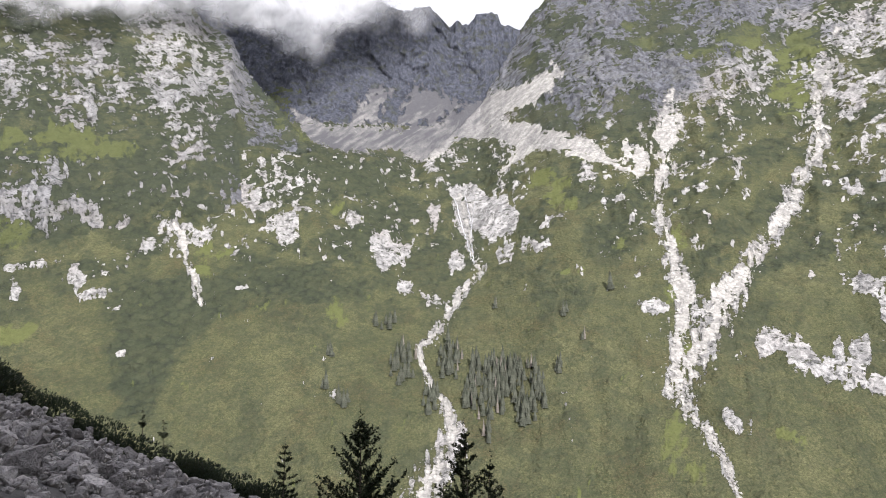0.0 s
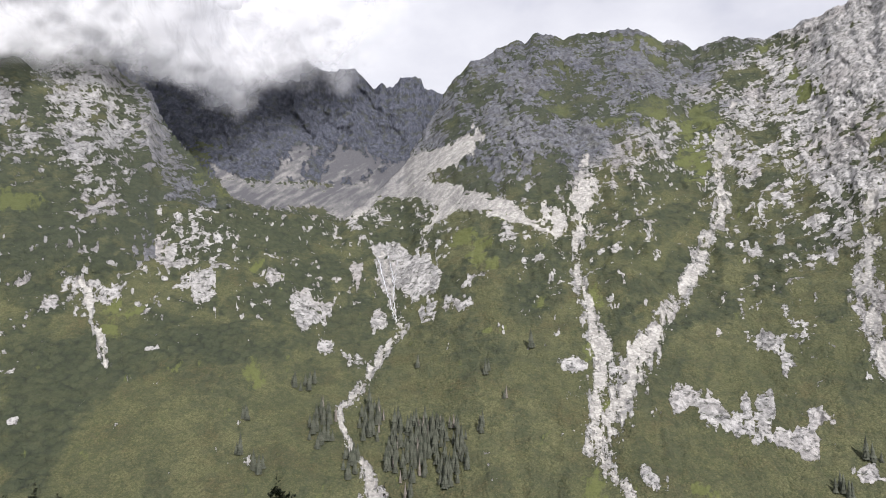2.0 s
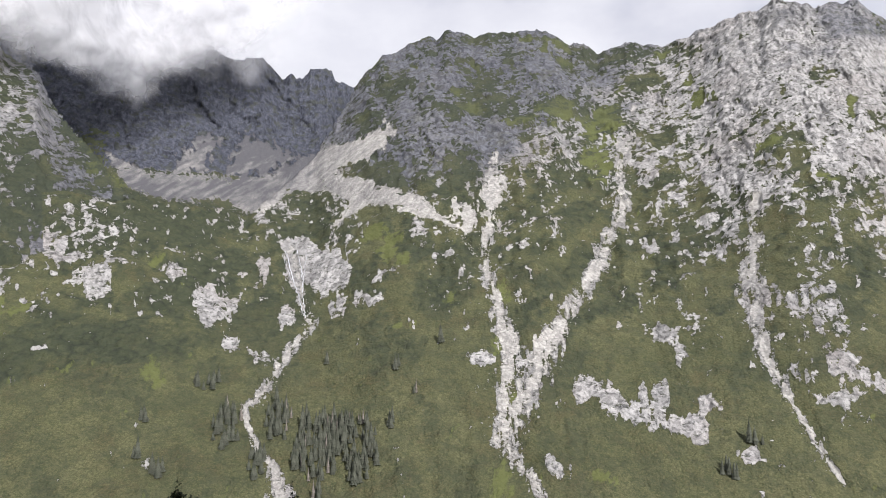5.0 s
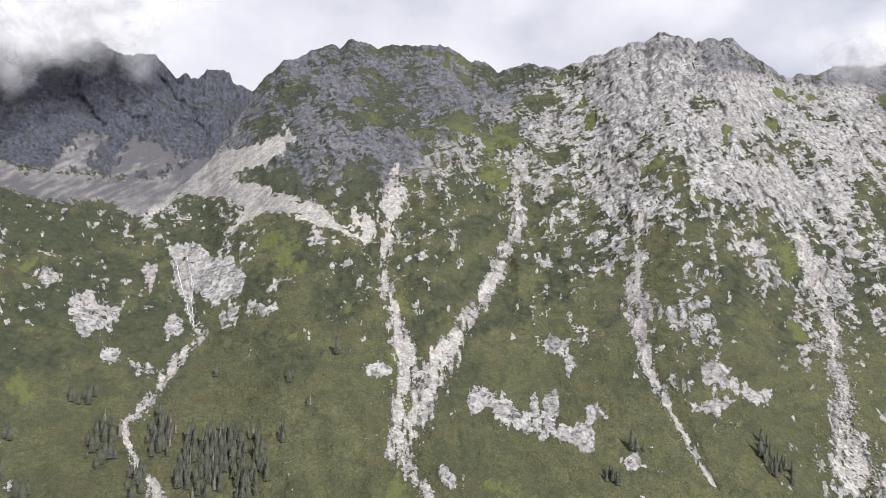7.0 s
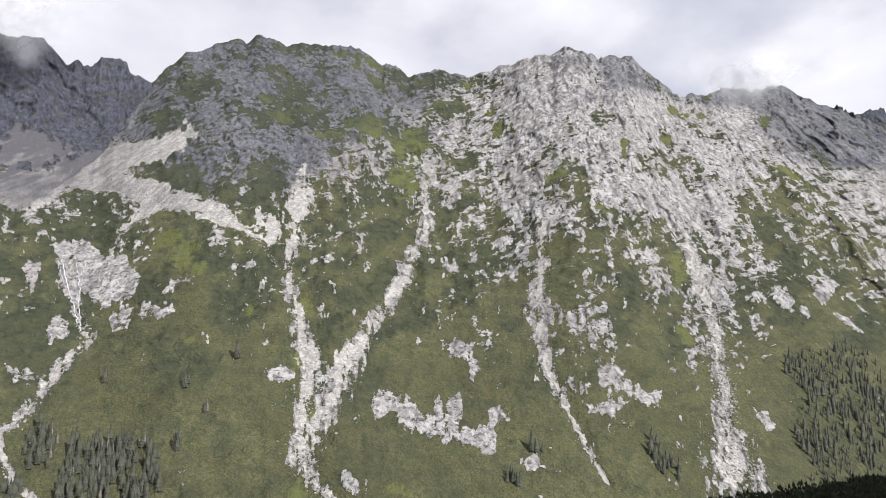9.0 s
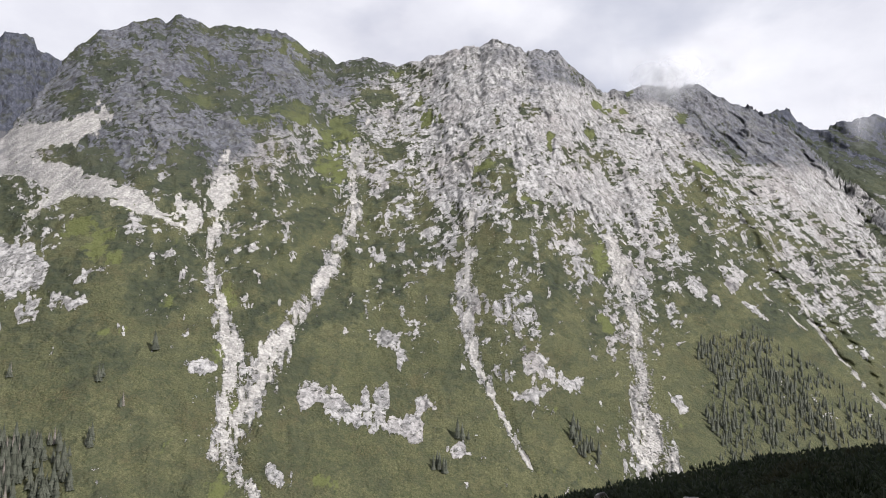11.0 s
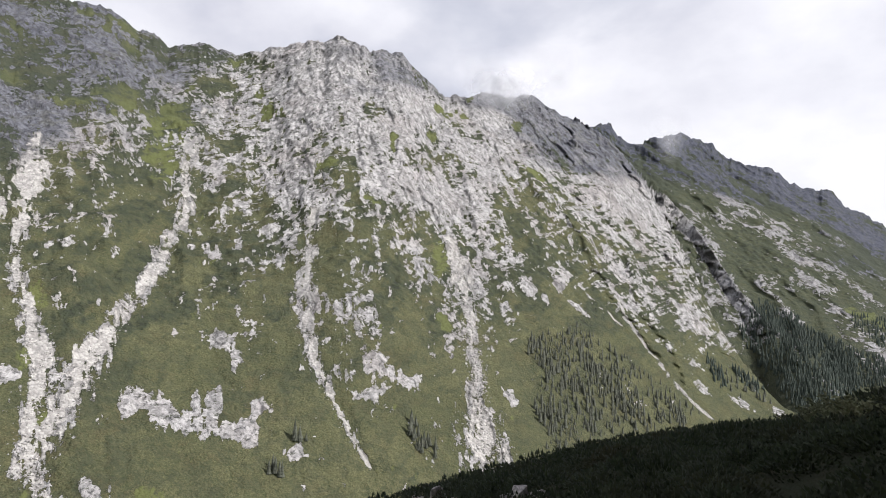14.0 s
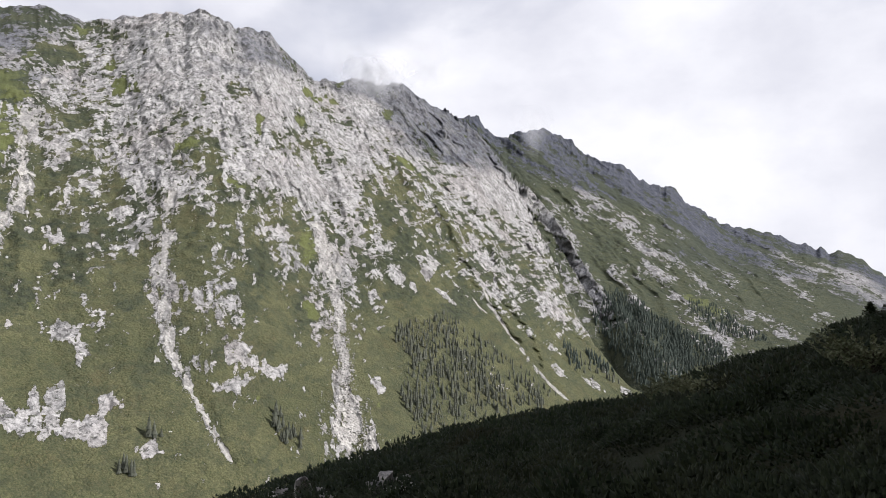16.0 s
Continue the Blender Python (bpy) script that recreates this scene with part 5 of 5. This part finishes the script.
# ---- young trees below the hillside's edge, and leafy shrubs ----
def branchy(seed, tall, reach, levels, needle, spread_up, sides=6):
    """Trunk and limbs, and a crown of small leaf tufts along the limbs."""
    r = random.Random(seed)
    wood = tube([(0, 0, -1.5), (0.06 * tall * r.uniform(-0.5, 0.5), 0, tall * 0.5), (0, 0, tall)], (0.045 * tall ** 0.5 + 0.03, 0.04, 0.012), sides)
    wv, wf = list(wood[0]), list(wood[1])
    lv, lf = [], []

    def tuft(p, size):
        for _ in range(5):
            b = len(lv)
            d = Vector((r.gauss(0, 1), r.gauss(0, 1), r.gauss(0.3, 0.8))).normalized() * size * r.uniform(0.6, 1.3)
            s = d.cross(Vector((r.gauss(0, 1), r.gauss(0, 1), r.gauss(0, 1)))).normalized() * size * 0.32
            o = Vector(p) + Vector((r.uniform(-1, 1), r.uniform(-1, 1), r.uniform(-1, 1))) * size * 0.5
            lv.extend([tuple(o - s), tuple(o + s), tuple(o + d + s * 0.3), tuple(o + d - s * 0.3)])
            lf.append((b, b + 1, b + 2, b + 3))
    for k in range(levels):
        f = (k + 0.5) / levels
        z = tall * (0.12 + 0.86 * f)
        for _ in range(r.randint(3, 5)):
            a = r.uniform(0, 6.28)
            n_len = reach * (1 - f) ** 0.7 * r.uniform(0.5, 1.15) + 0.12
            steps = max(3, int(n_len / (needle * 0.55)))
            start = len(wv)
            for j in range(3):
                t = j / 2
                px, py, pz = n_len * t * math.cos(a), n_len * t * math.sin(a), z + n_len * (spread_up * t + 0.25 * t * t)
                q = 0.022 * (1 - t) + 0.005
                wv.extend([(px + q, py, pz), (px - q * 0.5, py + q, pz), (px - q * 0.5, py - q, pz)])
            for j in range(2):
                for i in range(3):
                    wf.append((start + j * 3 + i, start + j * 3 + (i + 1) % 3, start + j * 3 + 3 + (i + 1) % 3, start + j * 3 + 3 + i))
            for j in range(steps):
                t = 0.2 + 0.85 * j / steps
                tuft((n_len * t * math.cos(a), n_len * t * math.sin(a), z + n_len * (spread_up * t + 0.25 * t * t)), needle * r.uniform(0.7, 1.2))
    for j in range(5):
        tuft((0, 0, tall * (0.96 + 0.02 * j)), needle * 0.8)
    return (wv, wf), (lv, lf)


def young_tree(name, seed, az, q, top_el, reach, levels, needle, rise, leaves, label, category="tree"):
    x, y = q * math.sin(radians(az)), q * math.cos(radians(az))
    z = ground(x, y)
    tall = q * math.tan(radians(top_el)) - z
    wood, leaf = branchy(seed, tall, reach, levels, needle, rise)
    tree = tagged(new(name), label, category)
    tree.matrix_basis = Matrix.Translation((x, y, z))
    part("trunk", soup("trunk", *wood, BARK), tree)
    part("crown", soup("crown", *leaf, leaves), tree)
    return tree


young_tree("young_conifer", 301, -6.9, 33.0, -14.01, 2.70, 26, 0.15, 0.60, YOUNG, "dark young conifer with upswept loose branches", "tree")
young_tree("young_conifer", 302, 1.8, 36.0, -14.90, 2.80, 30, 0.15, 0.50, YOUNG, "tall dark young conifer with ragged crown", "tree")
young_tree("young_conifer", 303, 4.0, 38.0, -17.30, 2.00, 22, 0.14, 0.60, YOUNG, "dark young conifer with ragged crown", "tree")
young_tree("young_spruce", 304, -13.1, 40.0, -15.54, 1.20, 15, 0.10, 0.10, YOUNG, "small dark spruce with thin leader above dwarf pines", "tree")
young_tree("rowan_sapling", 305, -23.9, 50.0, -12.68, 0.80, 6, 0.22, 0.70, LEAVES, "small airy rowan sapling behind the talus", "tree")
young_tree("rowan_sapling", 306, -22.4, 52.0, -13.50, 0.85, 6, 0.22, 0.70, LEAVES, "small airy rowan sapling behind the talus", "tree")
young_tree("willow_shrub", 320, 78.8, 41.1, -7.36, 1.50, 7, 0.14, 0.50, LEAVES, "pale green leafy willow shrub among dwarf pines", "shrub")
young_tree("willow_shrub", 321, 81.5, 32.2, -6.98, 1.60, 7, 0.14, 0.50, LEAVES, "pale green leafy willow shrub among dwarf pines", "shrub")
young_tree("willow_shrub", 322, 80.2, 36.0, -7.12, 1.60, 7, 0.14, 0.50, LEAVES, "pale green leafy willow shrub among dwarf pines", "shrub")
young_tree("willow_shrub", 323, 93.3, 18.4, -4.19, 1.50, 7, 0.08, 0.50, LEAVES, "pale green leafy willow shrub among dwarf pines", "shrub")
young_tree("willow_shrub", 324, 91.8, 23.0, -4.66, 1.00, 7, 0.08, 0.50, LEAVES, "pale green leafy willow shrub among dwarf pines", "shrub")
young_tree("young_conifer", 330, 93.3, 112.0, -0.44, 1.20, 9, 0.30, 0.35, PINE, "small dark pine on the edge of the hillside", "tree")



# ---- cloud caught on the peaks: soft layers one behind the other ----
def cloud_material():
    mat = bpy.data.materials.new("cloud")
    mat.use_nodes = True
    n = graph(mat.node_tree)
    pos = n("NewGeometry").outputs["Position"]
    d = n("SeparateColor", {0: n("Attribute", attribute_name="cover").outputs["Color"]}).outputs[0]
    wisp = n("TexNoise", {"Vector": pos, "Scale": 0.012, "Detail": 6.0, "Roughness": 0.6, "Distortion": 0.5}).outputs[0]
    a = calc(n, "MULTIPLY", d, calc(n, "MULTIPLY_ADD", wisp, 2.0, -0.1, clamp=True))
    body = n("MixShader", {0: 0.5, 1: n("BsdfDiffuse", {0: (0.97, 0.97, 0.98, 1)}).outputs[0], 2: n("BsdfTranslucent", {0: (0.97, 0.97, 0.98, 1)}).outputs[0]})
    n("OutputMaterial", {0: n("MixShader", {0: a, 1: n("BsdfTransparent").outputs[0], 2: body.outputs[0]}).outputs[0]})
    return mat


CLOUD = cloud_material()


def cloud(name, az0, az1, el0, el1, distance, low, fade, layers, strong, seed, label):
    """Layers bent round the bearing; low gives the cloud's under-side by bearing, fade the density across it."""
    thing = tagged(new(name), label, "cloud")
    na, ne = int((az1 - az0) * 3.5), int((el1 - el0) * 4)
    a, e = np.meshgrid(np.linspace(az0, az1, na), np.linspace(el0, el1, ne), indexing="ij")
    a, e = a.ravel(), e.ravel()
    for k in range(layers):
        d = distance(a) + 55 * k + 120 * (fbm(a / 3, e / 3, a * 0 + k, 3, seed + k) - 0.5)
        pts = np.stack([d * np.sin(np.radians(a)), d * np.cos(np.radians(a)), d * tilt(e)], 1)
        puff = fbm(a / 2.6, e / 2.0, a * 0 + 9 * k, 5, seed + 20 + k, 0.6) - 0.5
        dense = step(0.0, 3.0, e - low(a) + 5.0 * puff) * fade(a) * step(el1, el1 - 4, e) * step(el0, el0 + 1, e) * step(az0, az0 + 0.8, a) * step(az1, az1 - 0.8, a)
        i = (np.arange(na - 1)[:, None] * ne + np.arange(ne - 1)[None]).ravel()
        quads = np.stack([i, i + ne, i + ne + 1, i + 1], 1)
        quads = quads[dense[quads].max(1) > 0.03]
        used, index = np.unique(quads, return_inverse=True)
        pts, dense, quads = pts[used], dense[used], index.reshape(-1, 4)
        me = bpy.data.meshes.new("layer")
        me.from_pydata(pts.tolist(), [], quads.tolist())
        me.polygons.foreach_set("use_smooth", np.ones(len(me.polygons), dtype=bool))
        cover = me.attributes.new("cover", "FLOAT_COLOR", "POINT")
        cover.data.foreach_set("color", np.repeat((strong * dense).astype(np.float32), 4))
        me.materials.append(CLOUD)
        part("layer", me, thing)
    return thing


# Its unseen top, up to 42 degrees, is added to shade the headwall.
cloud("cloud_bank", -42, 6, 12, 42, curve([(-42, 1040), (-28, 1120), (-20, 1200), (-15, 1330), (-11, 1520), (4, 1700)]),
      line([(-42, 15), (-33, 15.8), (-27.5, 16.2), (-22.5, 17.0), (-20, 17.8), (-16.5, 17.4), (-14.4, 16.5), (-12.3, 15.3), (-10.8, 15.4), (-9, 16.6), (-6.8, 17.3), (-4.5, 18.3), (-2, 19.4), (4, 22)]),
      line([(-42, 1), (-6, 1), (-1, 0.55), (4, 0)]), 4, 0.66, 300, "white cloud bank hanging over the peaks")
cloud("cloud_wisp", -4.5, 1.5, 16.5, 22, line([(-4, 1740), (2, 1740)]), line([(-4.5, 18.6), (-2, 17.6), (1.5, 20.5)]), line([(-4.5, 0.4), (-2, 0.9), (0, 0.5), (1.5, 0)]), 2, 0.45, 340, "thin white wisp of cloud on a peak")
cloud("cloud_wisp", 50.5, 62, 15.0, 22, line([(50, 1400), (56, 1500), (62, 1640)]), line([(50.5, 19), (53, 17.0), (55.3, 15.4), (57.6, 17.2), (62, 18.2)]), line([(50.5, 0.2), (53, 0.8), (56, 1), (59, 0.7), (62, 0.2)]), 3, 0.5, 360, "soft grey cloud resting on a rocky summit")
cloud("cloud_wisp", 66.5, 71, 10.5, 16.5, line([(66, 2500), (72, 2650)]), line([(66.5, 14), (68.7, 11.4), (70, 12.8), (71, 14)]), line([(66.5, 0.2), (68.7, 0.9), (71, 0)]), 2, 0.4, 380, "thin white wisp of cloud on a distant peak")
